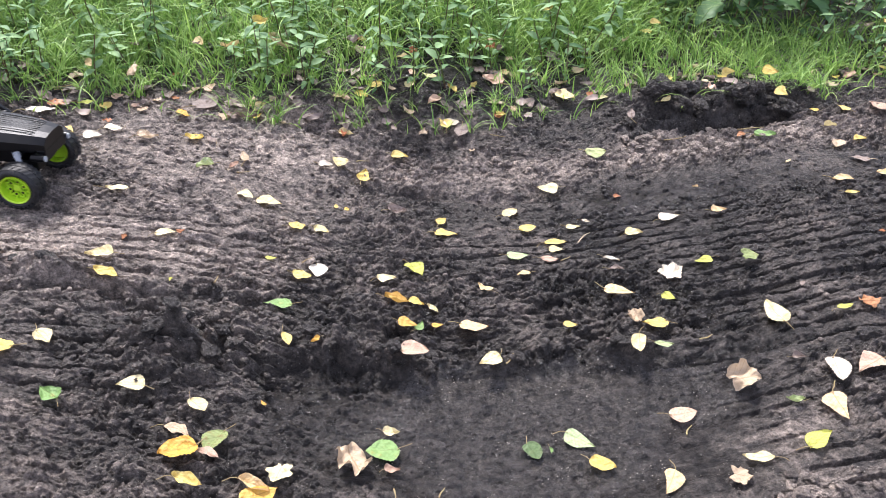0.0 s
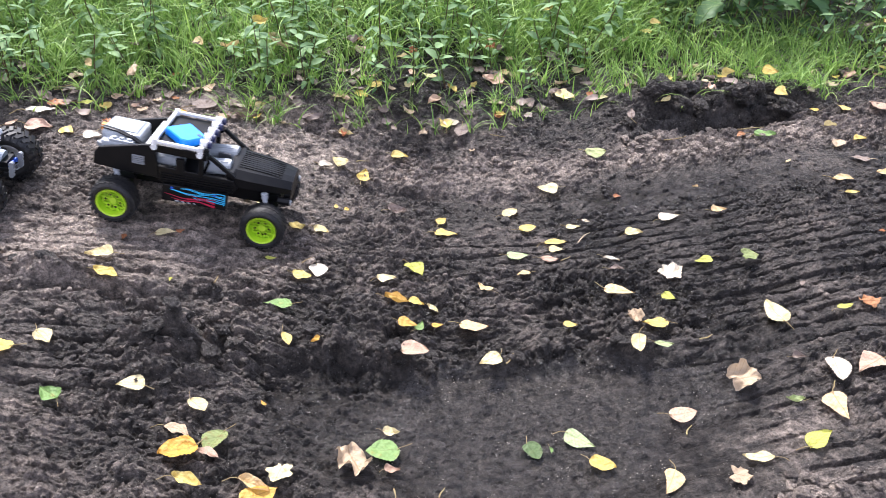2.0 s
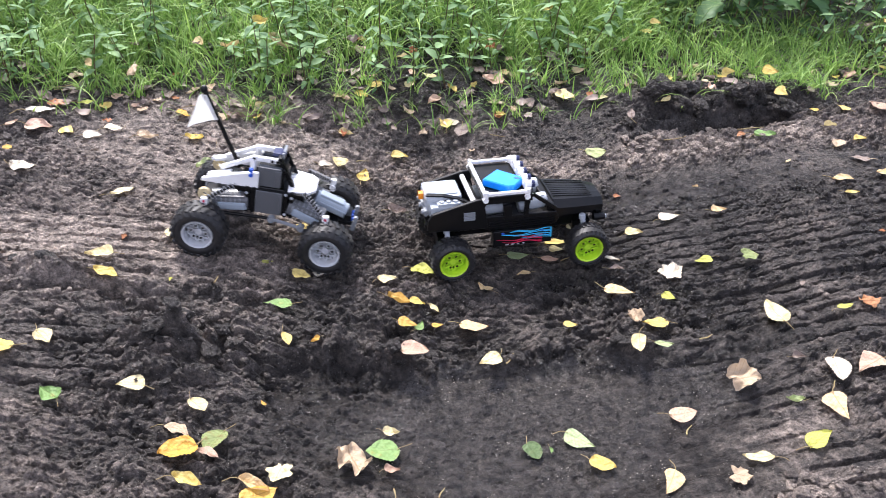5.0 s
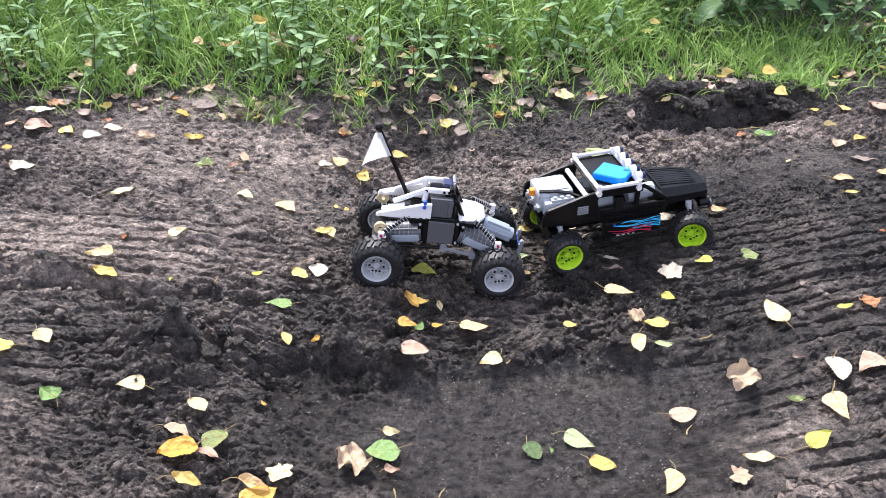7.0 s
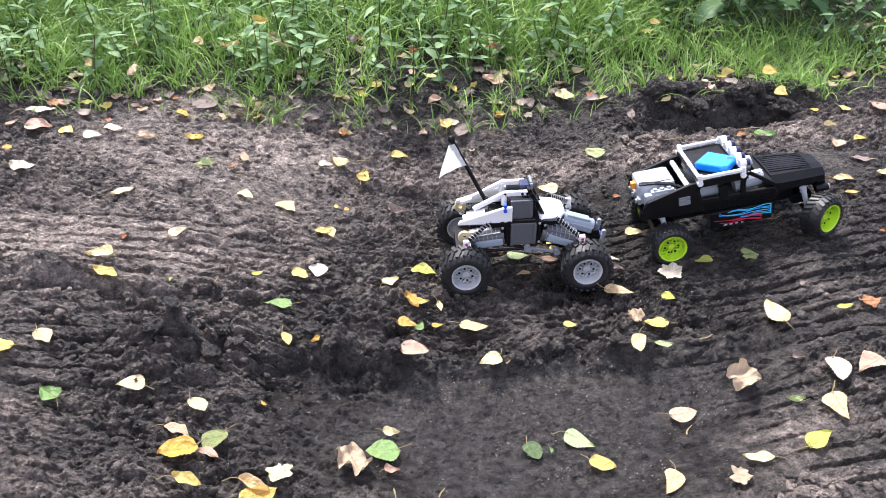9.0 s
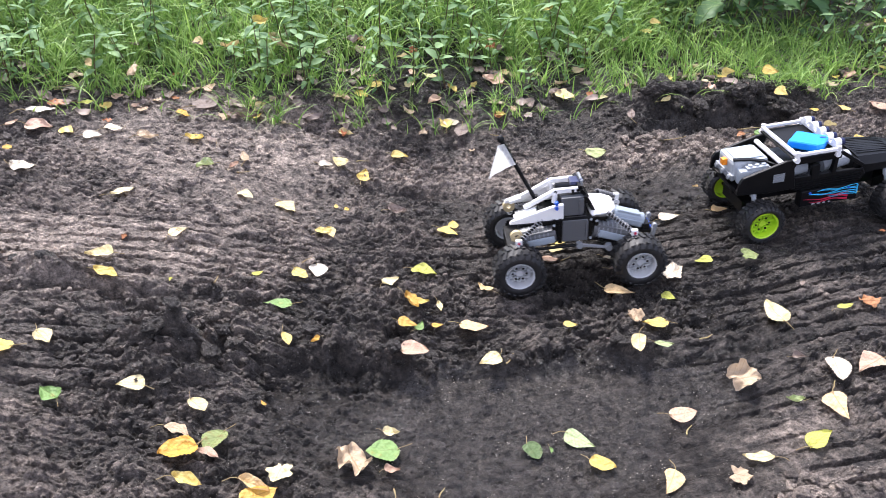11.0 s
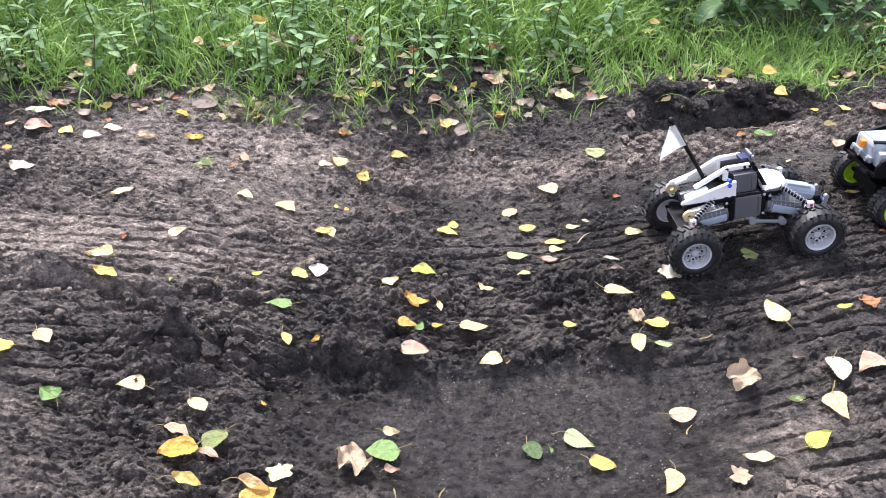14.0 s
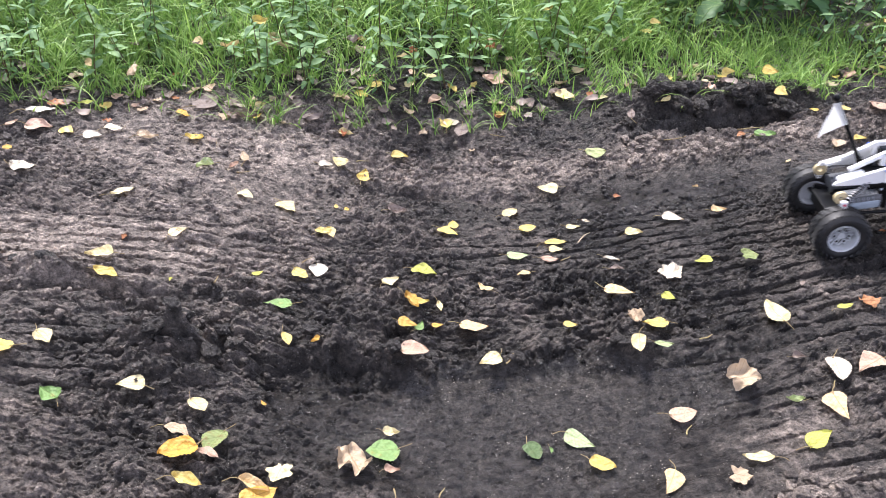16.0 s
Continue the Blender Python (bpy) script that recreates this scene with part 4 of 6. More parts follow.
    for y in (-0.010, 0.0, 0.010):
        rod(bm, (0.125, y, 0.062), (0.129, y, 0.062), 0.0035, 12)
    part("pin", bm, PIN, buggy, "blue connector pin")
    for y in (-0.017, 0.017):
        bm = bmesh.new()
        for i in range(4):
            rod(bm, (0.130 + 0.001 * i, y - 0.003, 0.050 + 0.006 * i), (0.130 + 0.001 * i, y + 0.003, 0.050 + 0.006 * i), 0.0037, 12)
        part("bumper", bm, MIDGREY, buggy)
    # flag
    bm = bmesh.new()
    rod(bm, (-0.0545, 0, 0.118), (-0.058, 0, 0.132), 0.0048, 12)
    rod(bm, (-0.056, 0, 0.124), (-0.1075, 0, 0.231), 0.0033, 10)
    pole = part("flag_pole", bm, BLACK, buggy, "thin black flag pole")
    bm = bmesh.new()
    bmesh.ops.create_uvsphere(bm, u_segments=16, v_segments=10, radius=0.0058, matrix=Matrix.Translation((-0.109, 0, 0.2345)))
    part("finial", bm, BLACK, pole, "", True)
    bm = bmesh.new()
    k = 8
    gridv = []
    for i in range(k + 1):
        u = i / k
        a = Vector((-0.1045, -0.0045, 0.2285)).lerp(Vector((-0.0872, -0.0045, 0.1920)), u)
        b = Vector((-0.114, -0.0045, 0.2270)).lerp(Vector((-0.1300, -0.010, 0.1740)), u)
        gridv.append([bm.verts.new(a.lerp(b, j / k) + Vector((0, 0.0022 * math.sin(j * 1.3 + i * 0.7) * j / k, 0.003 * math.sin(3.14 * j / k) * u))) for j in range(k + 1)])
    for i in range(k):
        for j in range(k):
            bm.faces.new((gridv[i][j], gridv[i + 1][j], gridv[i + 1][j + 1], gridv[i][j + 1]))
    bmesh.ops.recalc_face_normals(bm, faces=bm.faces[:])
    part("flag", bm, FLAGCLOTH, pole, "white triangular flag", True)
    wheels = []
    for x in (-0.0945, 0.0945):
        for s in (-1, 1):
            wheels.append(make_wheel(buggy, x, s * 0.0705, 0.041, 0.039, 0.0228, RIMGREY, "light grey six-spoke rim", 22, 0.0022, s))
    return wheels


buggy_wheels = build_buggy()


# ---- fallen leaves ----
def leaf_mesh(name, kind, seed, curl, material):
    """A fallen leaf of unit length along x, base at -0.5. kind: birch, heart, oval or torn (a crumpled, lobed leaf)."""
    rnd = random.Random(seed)
    bm = bmesh.new()
    ph, ph2 = rnd.uniform(0, 6), rnd.uniform(0, 6)
    bend, roll_up, twist = curl * rnd.uniform(-0.4, 0.9), curl * rnd.uniform(-0.3, 0.9), curl * rnd.uniform(-0.8, 0.8)
    fold = curl * rnd.uniform(-0.1, 0.5)
    skew = rnd.uniform(-0.14, 0.14)
    sway = rnd.uniform(-0.12, 0.12)
    slim_ = rnd.uniform(0.76, 1.0)
    if kind == "torn":
        # five pointed lobes round the stalk, folded up like dry paper
        spokes, rings = 40, 6
        crease = [rnd.uniform(-1, 1) for q in range(8)]
        middle = bm.verts.new((-0.1, 0, 0))
        last = None
        for r in range(1, rings + 1):
            u = r / rings
            ring = []
            for i in range(spokes):
                a = 2 * math.pi * i / spokes
                lobe = 0.34 + 0.11 * abs(math.cos(2.5 * a)) ** 1.4 + 0.03 * math.sin(9 * a + ph) + 0.02 * math.sin(17 * a)
                lobe *= 1 - 0.45 * max(0.0, math.cos(a - math.pi)) ** 6
                rad = lobe * u * (1 + 0.12 * math.sin(a * 1.0 + ph2))
                x, y = -0.1 + rad * math.cos(a) * 1.15, rad * math.sin(a)
                z = 0.0
                for q in range(4):
                    z += 0.038 * curl * math.sin((crease[q] * x + crease[q + 4] * y) * 15 + q * 1.9 + ph) * (0.4 + u)
                z += 0.13 * curl * u ** 2.5 * max(0.0, math.sin(a * 1.5 + ph2))
                ring.append(bm.verts.new((x * (1 - 0.18 * curl * u * u), y * (1 - 0.22 * curl * u), z)))
            for i in range(spokes):
                k = (i + 1) % spokes
                if last:
                    bm.faces.new((last[i], ring[i], ring[k], last[k]))
                else:
                    bm.faces.new((middle, ring[i], ring[k]))
            last = ring
    else:
        k, ac = 20, 8
        rows = []
        for i in range(k + 1):
            u = i / k
            if kind == "birch":
                w = 0.40 * (math.sqrt(max(0, 1 - (1 - u / 0.30) ** 2)) if u < 0.30 else (1 - ((u - 0.30) / 0.70) ** 1.25))
            elif kind == "heart":
                w = 0.43 * (math.sqrt(max(0, 1 - (1 - u / 0.38) ** 2)) if u < 0.38 else (1 - ((u - 0.38) / 0.62) ** 2.1) ** 0.85)
            else:
                w = 0.25 * math.sin(math.pi * u ** 0.85) ** 0.85
            w *= slim_ * (1 + 0.07 * math.sin(u * 6 + ph))
            row = []
            for j in range(-ac // 2, ac // 2 + 1):
                v = j / (ac / 2)
                edge = abs(v) == 1
                jag = 1 + ((0.035 if i % 2 else -0.035) + rnd.uniform(-0.025, 0.025)) * edge
                y = v * w * jag * (1 + skew * (1 if v > 0 else -1)) + sway * math.sin(u * 3.1)
                x = u - 0.5 + 0.02 * math.sin(ph2 + v * 2) - 0.05 * abs(v) * (kind != "oval") * (1 - u)
                z = 0.14 * roll_up * (v * v) * 2.0 * (0.5 + w) + fold * abs(v) * w + bend * 0.35 * (u - 0.5) ** 2 * 2 + twist * 0.5 * v * w * (u - 0.5) + 0.025 * math.sin(u * 9 + ph + v * 3) * (0.3 + curl) + 0.03 * curl * math.sin(u * 14 + v * 4 + ph2) * abs(v)
                row.append(bm.verts.new((x, y, z)))
            rows.append(row)
        for a, b in zip(rows, rows[1:]):
            for j in range(ac):
                bm.faces.new((a[j], a[j + 1], b[j + 1], b[j]))
    bmesh.ops.remove_doubles(bm, verts=bm.verts[:], dist=0.004)
    bmesh.ops.recalc_face_normals(bm, faces=bm.faces[:])
    low = min(v.co.z for v in bm.verts)
    for v in bm.verts:
        v.co.z -= low
    for f in bm.faces:
        f.smooth = True
    me = bpy.data.meshes.new(name)
    bm.to_mesh(me)
    bm.free()
    me.materials.append(material)
    return me


def stalk_mesh(seed):
    rnd = random.Random(seed)
    bm = bmesh.new()
    last = Vector((-0.46, 0, 0.05))
    d = Vector((-1, rnd.uniform(-0.5, 0.5), 0.25))
    for i in range(4):
        nxt = last + d.normalized() * 0.13
        rod(bm, last, nxt, 0.013, 5)
        last = nxt
        d += Vector((0, rnd.uniform(-0.5, 0.5), rnd.uniform(-0.5, 0.2)))
    me = bpy.data.meshes.new("stalk")
    bm.to_mesh(me)
    bm.free()
    me.materials.append(STALK)
    return me


STALKS = [stalk_mesh(i) for i in range(6)]
LEAFMESH = {}
WORDS = {"yellow": "yellow birch leaf", "cream": "creamy yellow leaf", "pale": "bleached whitish leaf", "orange": "orange autumn leaf", "apricot": "apricot-coloured leaf", "pink": "pinkish tan leaf", "red": "rusty red leaf", "tan": "dry tan crumpled leaf", "brown": "dull brown dead leaf", "green": "fresh green leaf", "palegreen": "pale green leaf", "darkgreen": "dark green wilted leaf", "olive": "olive-green leaf with brown blotches", "lime": "yellow-green leaf"}
leaf_count = [0]


def ground_tilt(x, y, reach=0.035):
    zx = (ground_z(x + reach, y) - ground_z(x - reach, y)) / (2 * reach)
    zy = (ground_z(x, y + reach) - ground_z(x, y - reach)) / (2 * reach)
    return Vector((-0.5 * zx, -0.5 * zy, 1)).normalized()


def leaf_pose(x, y, size, turn, lift=0.0, lean=0.0):
    """A leaf of that size laid on the mud: tilted with the ground, and resting on the bumps under it."""
    normal = ground_tilt(x, y)
    q = Vector((0, 0, 1)).rotation_difference(normal).to_matrix().to_4x4()
    rise = []
    for a in (-0.40, -0.2, 0, 0.2, 0.40):
        for b in (-0.30, -0.1, 0.1, 0.30):
            dx, dy = a * size, b * size
            rise.append(ground_z(x + dx, y + dy) + (normal.x * dx + normal.y * dy) / normal.z)
    rise.sort()
    return Matrix.Translation((x, y, rise[-1] + 0.0018 + lift)) @ q @ pose(0, 0, 0, lean, 0, turn)


def leaf(x, y, size, colour, turn=None, kind=None, curl=None, lift=0.0, lean=None):
    """One fallen leaf of that length in metres, lying on the mud."""
    i = leaf_count[0]
    leaf_count[0] += 1
    rnd = random.Random(i * 7 + 1)
    kind = kind or rnd.choice(("birch", "heart", "oval", "birch"))
    curl = rnd.choice((0.4, 0.7, 1.1)) if curl is None else curl
    key = (kind, colour, i % 5, curl)
    if key not in LEAFMESH:
        LEAFMESH[key] = leaf_mesh("fallen_leaf", kind, hash((i, 3)) % 9973, curl, LEAF[colour])
    ob = new("fallen_leaf", LEAFMESH[key])
    turn = rnd.uniform(0, 360) if turn is None else turn
    lean = rnd.uniform(-7, 10) if lean is None else lean
    m = leaf_pose(x, y, size, turn, lift, lean)
    ob.matrix_world = m @ Matrix.Scale(size, 4)
    tagged(ob, WORDS[colour] + (" lying on dark mud" if lift < 0.02 else " caught in the grass"), "leaf", "fallen leaves")
    if kind != "torn":
        st = new("stalk", rnd.choice(STALKS))
        st.parent = ob
    return ob


leaf(-0.496, 0.909, 0.037, "cream", turn=200, kind="birch", curl=0.5)
leaf(-0.466, 0.856, 0.040, "yellow", turn=-20, kind="oval", curl=0.6)
leaf(-0.494, 0.722, 0.032, "cream", turn=-40, kind="birch", curl=0.6)
leaf(-0.534, 0.694, 0.039, "yellow", turn=170, kind="heart", curl=0.3)
leaf(-0.455, 0.639, 0.030, "green", turn=150, kind="birch", curl=0.8)
leaf(-0.370, 0.660, 0.033, "cream", turn=180, kind="birch", curl=0.4)
leaf(-0.289, 0.644, 0.027, "cream", turn=-40, kind="heart", curl=0.3)
leaf(-0.220, 0.670, 0.010, "orange")
leaf(-0.302, 0.604, 0.034, "tan", turn=-25, kind="oval", curl=1.0)
leaf(-0.262, 0.578, 0.028, "pink", turn=-20, kind="oval", curl=0.6)
leaf(-0.293, 0.575, 0.040, "orange", turn=205, kind="heart", curl=0.5)
leaf(-0.259, 0.599, 0.035, "olive", turn=-110, kind="heart", curl=0.3)
leaf(-0.270, 0.531, 0.034, "yellow", turn=-15, kind="oval", curl=0.9)
leaf(-0.206, 0.547, 0.038, "apricot", turn=-20, kind="oval", curl=0.8)
leaf(-0.198, 0.535, 0.040, "orange", turn=30, kind="heart", curl=0.5)
leaf(-0.183, 0.568, 0.038, "cream", kind="torn", curl=0.7)
leaf(-0.107, 0.603, 0.066, "tan", turn=-60, kind="torn", curl=1.2)
leaf(-0.074, 0.632, 0.039, "green", turn=190, kind="heart", curl=0.35)
leaf(-0.064, 0.665, 0.021, "cream", turn=0)
leaf(-0.060, 0.606, 0.018, "pink", turn=0)
leaf(-0.208, 0.771, 0.026, "yellow", turn=-60, kind="oval", curl=0.4)
leaf(-0.170, 0.774, 0.014, "orange")
leaf(-0.236, 0.858, 0.039, "green", turn=178, kind="birch", curl=0.35)
leaf(-0.037, 0.773, 0.037, "pink", turn=10, kind="heart", curl=0.35)
leaf(0.063, 0.780, 0.035, "cream", turn=215, kind="birch", curl=0.35)
leaf(0.047, 0.873, 0.041, "apricot", turn=-5, kind="heart", curl=0.4)
leaf(-0.051, 0.861, 0.028, "orange", turn=0)
leaf(-0.035, 0.868, 0.022, "green", turn=70)
leaf(-0.008, 0.874, 0.017, "orange", turn=0)
leaf(0.186, 0.862, 0.020, "yellow", turn=-15)
leaf(0.284, 0.878, 0.036, "tan", turn=60, kind="torn", curl=1.0)
leaf(0.307, 0.862, 0.036, "yellow", turn=190, kind="birch", curl=0.6)
leaf(0.269, 0.794, 0.031, "cream")
leaf(0.303, 0.798, 0.028, "palegreen", turn=0)
leaf(0.274, 0.946, 0.045, "apricot", turn=-15, kind="birch", curl=0.4)
leaf(0.345, 0.925, 0.023, "lime", turn=-50, kind="birch", curl=0.3)
leaf(0.476, 0.862, 0.046, "cream", turn=100, kind="heart", curl=0.4)
leaf(0.565, 0.845, 0.026, "lime", turn=15, kind="oval", curl=0.5)
leaf(0.602, 0.853, 0.035, "red", turn=0, kind="torn", curl=0.7)
leaf(0.509, 0.732, 0.040, "pale", turn=-95, kind="heart", curl=0.3)
leaf(0.553, 0.736, 0.046, "pink", turn=-150, kind="birch", curl=0.5)
leaf(0.491, 0.675, 0.044, "apricot", turn=-86, kind="birch", curl=0.3)
leaf(0.443, 0.692, 0.022, "palegreen")
leaf(0.396, 0.733, 0.060, "tan", turn=0, kind="torn", curl=1.2)
leaf(0.310, 0.699, 0.036, "pink", turn=10, kind="heart", curl=0.3)
leaf(0.449, 0.626, 0.042, "lime", turn=35, kind="birch", curl=0.6)
leaf(0.371, 0.610, 0.036, "cream", turn=172, kind="oval", curl=0.8)
leaf(0.346, 0.586, 0.032, "tan", kind="torn", curl=0.5)
leaf(0.265, 0.587, 0.039, "apricot", turn=-120, kind="birch", curl=0.4)
leaf(0.195, 0.626, 0.031, "yellow", turn=-20, kind="heart", curl=0.4)
leaf(0.174, 0.667, 0.040, "palegreen", turn=-35, kind="birch", curl=0.3)
leaf(0.112, 0.648, 0.029, "darkgreen", turn=-60)
leaf(0.134, 0.651, 0.011, "green")
leaf(0.474, 0.763, 0.017, "brown")
leaf(0.489, 0.999, 0.036, "olive", turn=0, kind="torn", curl=0.6)
leaf(0.365, 0.987, 0.050, "pale", turn=30, kind="torn", curl=0.7)
leaf(0.280, 1.044, 0.027, "pale", turn=-20)
leaf(0.280, 1.002, 0.024, "brown", turn=0)
leaf(0.484, 1.148, 0.026, "apricot", turn=0)
leaf(0.331, 1.113, 0.030, "cream", turn=0)
leaf(0.719, 1.207, 0.039, "apricot", turn=0)
leaf(0.718, 1.166, 0.026, "yellow", turn=0)
leaf(0.799, 1.227, 0.023, "apricot")
leaf(0.653, 1.290, 0.016, "cream")
leaf(0.767, 1.349, 0.033, "tan")
leaf(0.783, 1.288, 0.036, "brown")
leaf(0.814, 1.357, 0.029, "yellow")
leaf(0.779, 1.410, 0.024, "cream", turn=0)
leaf(0.835, 1.485, 0.031, "yellow")
leaf(0.907, 1.487, 0.040, "pink")
leaf(0.638, 1.377, 0.042, "green", turn=0)
leaf(0.593, 1.388, 0.024, "red")
leaf(0.306, 1.374, 0.039, "palegreen", turn=0)
leaf(0.201, 1.290, 0.039, "cream", turn=178, kind="birch", curl=0.4)
leaf(0.125, 1.213, 0.036, "cream", kind="heart", curl=0.3, turn=45)
leaf(0.151, 1.146, 0.032, "yellow", turn=20)
leaf(0.233, 1.154, 0.025, "cream", turn=0)
leaf(0.195, 1.106, 0.039, "yellow", turn=0)
leaf(0.194, 1.083, 0.024, "cream", turn=0)
leaf(0.179, 1.056, 0.031, "pink", turn=0)
leaf(0.127, 1.061, 0.036, "palegreen", turn=5, kind="birch", curl=0.3)
leaf(0.131, 1.014, 0.023, "apricot")
leaf(0.258, 1.175, 0.016, "pale")
leaf(-0.082, 1.171, 0.031, "brown")
leaf(-0.085, 1.354, 0.032, "yellow", turn=0)
leaf(-0.152, 1.279, 0.037, "yellow", turn=80)
leaf(-0.194, 1.293, 0.029, "cream", turn=0)
leaf(-0.221, 1.283, 0.028, "pale", turn=0)
leaf(-0.193, 1.392, 0.030, "cream", turn=-10)
leaf(0.017, 1.451, 0.033, "pale", turn=0)
leaf(0.004, 1.497, 0.032, "brown")
leaf(0.038, 1.424, 0.039, "brown")
leaf(-0.461, 1.290, 0.032, "yellow", turn=0)
leaf(-0.421, 1.199, 0.030, "palegreen")
leaf(-0.376, 1.222, 0.027, "pink")
leaf(-0.540, 1.274, 0.037, "tan", turn=0)
leaf(-0.431, 1.295, 0.032, "brown")
leaf(-0.604, 1.291, 0.038, "pale", turn=0)
leaf(-0.640, 1.273, 0.033, "pale", turn=0)
leaf(-0.741, 1.288, 0.047, "pink", turn=0)
leaf(-0.755, 1.332, 0.060, "pale", turn=0)
leaf(-0.693, 1.123, 0.041, "pale", turn=0)
leaf(-0.752, 1.187, 0.024, "orange")
leaf(-0.650, 1.381, 0.031, "yellow")
leaf(-0.692, 1.382, 0.029, "lime")
leaf(-0.373, 1.433, 0.032, "apricot")
leaf(-0.388, 1.390, 0.044, "brown", turn=0)
leaf(-0.500, 1.367, 0.039, "orange", turn=-40)
leaf(-0.215, 1.490, 0.029, "cream")
leaf(-0.170, 1.507, 0.029, "yellow")
leaf(-0.142, 1.542, 0.041, "yellow")
leaf(-0.069, 1.558, 0.030, "cream")
leaf(-0.032, 1.596, 0.035, "cream")
leaf(-0.192, 1.578, 0.032, "pale")
leaf(0.106, 1.587, 0.054, "pink")
leaf(-0.095, 1.688, 0.029, "apricot")
leaf(0.138, 1.640, 0.027, "apricot")
leaf(0.261, 1.534, 0.041, "cream")
leaf(0.317, 1.584, 0.035, "brown")
leaf(0.391, 1.468, 0.036, "brown")
leaf(0.337, 1.521, 0.025, "cream")
leaf(-0.476, 1.474, 0.035, "pink")
leaf(-0.470, 1.418, 0.057, "brown")
leaf(-0.195, 0.961, 0.034, "pale", turn=-80, kind="heart", curl=0.3)
leaf(0.066, 0.977, 0.026, "apricot")
leaf(0.417, 1.009, 0.029, "lime", turn=195, kind="birch", curl=0.4)
leaf(-0.172, 1.168, 0.013, "yellow")
leaf(-0.191, 1.176, 0.013, "yellow")
leaf(-0.392, 0.886, 0.008, "lime")
leaf(-0.211, 1.318, 0.012, "pale")
leaf(-0.392, 1.634, 0.024, "yellow")
leaf(-0.404, 0.991, 0.012, "red")
leaf(0.328, 1.247, 0.014, "red")
leaf(0.705, 1.034, 0.010, "red")
leaf(0.058, 1.383, 0.015, "tan")
leaf(-0.115, 1.439, 0.013, "green")
leaf(0.772, 1.479, 0.018, "yellow")
leaf(-0.599, 1.394, 0.021, "pink")
leaf(-0.546, 1.433, 0.028, "brown")
leaf(-0.275, 1.412, 0.026, "brown")
leaf(-0.122, 1.483, 0.031, "brown")
leaf(0.465, 1.497, 0.029, "cream")
leaf(0.187, 1.518, 0.034, "brown")
leaf(-0.796, 1.298, 0.024, "pink")
leaf(-0.729, 1.368, 0.031, "brown")
leaf(-0.316, 1.386, 0.019, "tan")
leaf(0.470, 1.244, 0.010, "apricot")
leaf(-0.483, 0.965, 0.013, "red")
leaf(0.534, 0.913, 0.011, "brown")
leaf(-0.338, 1.133, 0.028, "cream", turn=-20)
leaf(-0.392, 1.632, 0.037, "yellow", lift=0.08, lean=35)
leaf(0.244, 1.777, 0.038, "yellow", lift=0.10, lean=35)
leaf(0.462, 1.645, 0.024, "yellow", lift=0.12, lean=35)
leaf(0.588, 1.505, 0.028, "yellow", lift=0.05, lean=35)
leaf(0.692, 1.543, 0.032, "yellow", lift=0.04, lean=35)
leaf(0.710, 1.501, 0.031, "yellow", lift=0.03, lean=35)
leaf(-0.445, 1.563, 0.039, "apricot", lift=0.05, lean=35)
leaf(-0.514, 1.580, 0.034, "apricot", lift=0.05, lean=35)
leaf(-0.363, 1.626, 0.084, "pink", lift=0.03, lean=35)
leaf(-0.690, 1.437, 0.032, "apricot", lift=0.05, lean=35)
leaf(-0.604, 1.435, 0.037, "tan", lift=0.05, lean=35)
leaf(-0.180, 1.640, 0.033, "tan", lift=0.03, lean=35)
shifted_a = leaf(-0.426, 0.988, 0.030, "cream", turn=10)
shifted_b = leaf(-0.298, 1.136, 0.042, "cream", turn=-10)
shifted_c = leaf(-0.242, 1.073, 0.027, "yellow", turn=0)
shifted_d = leaf(-0.203, 1.082, 0.029, "cream", turn=-30)
shifted_e = leaf(-0.001, 1.166, 0.027, "yellow", turn=60)
shifted_f = leaf(0.006, 1.128, 0.038, "yellow", turn=0)
shifted_g = leaf(-0.044, 0.999, 0.040, "lime", turn=-60)
shifted_h = leaf(-0.212, 0.932, 0.028, "yellow", turn=0)
shifted_i = leaf(-0.088, 0.969, 0.030, "cream", turn=0)
shifted_j = leaf(-0.071, 0.913, 0.037, "orange", turn=-20)
shifted_k = leaf(-0.040, 0.913, 0.024, "yellow", turn=-20)
shifted_l = leaf(-0.016, 0.926, 0.023, "cream", turn=-40)
shifted_m = leaf(-0.265, 0.970, 0.017, "lime", turn=0)
shifted_n = leaf(0.401, 1.150, 0.036, "pale", turn=10)
shifted_o = leaf(-0.535, 1.095, 0.039, "cream", turn=0)


def verge_y(x):
    """Where the grass begins."""
    return 1.475 + 0.145 * x


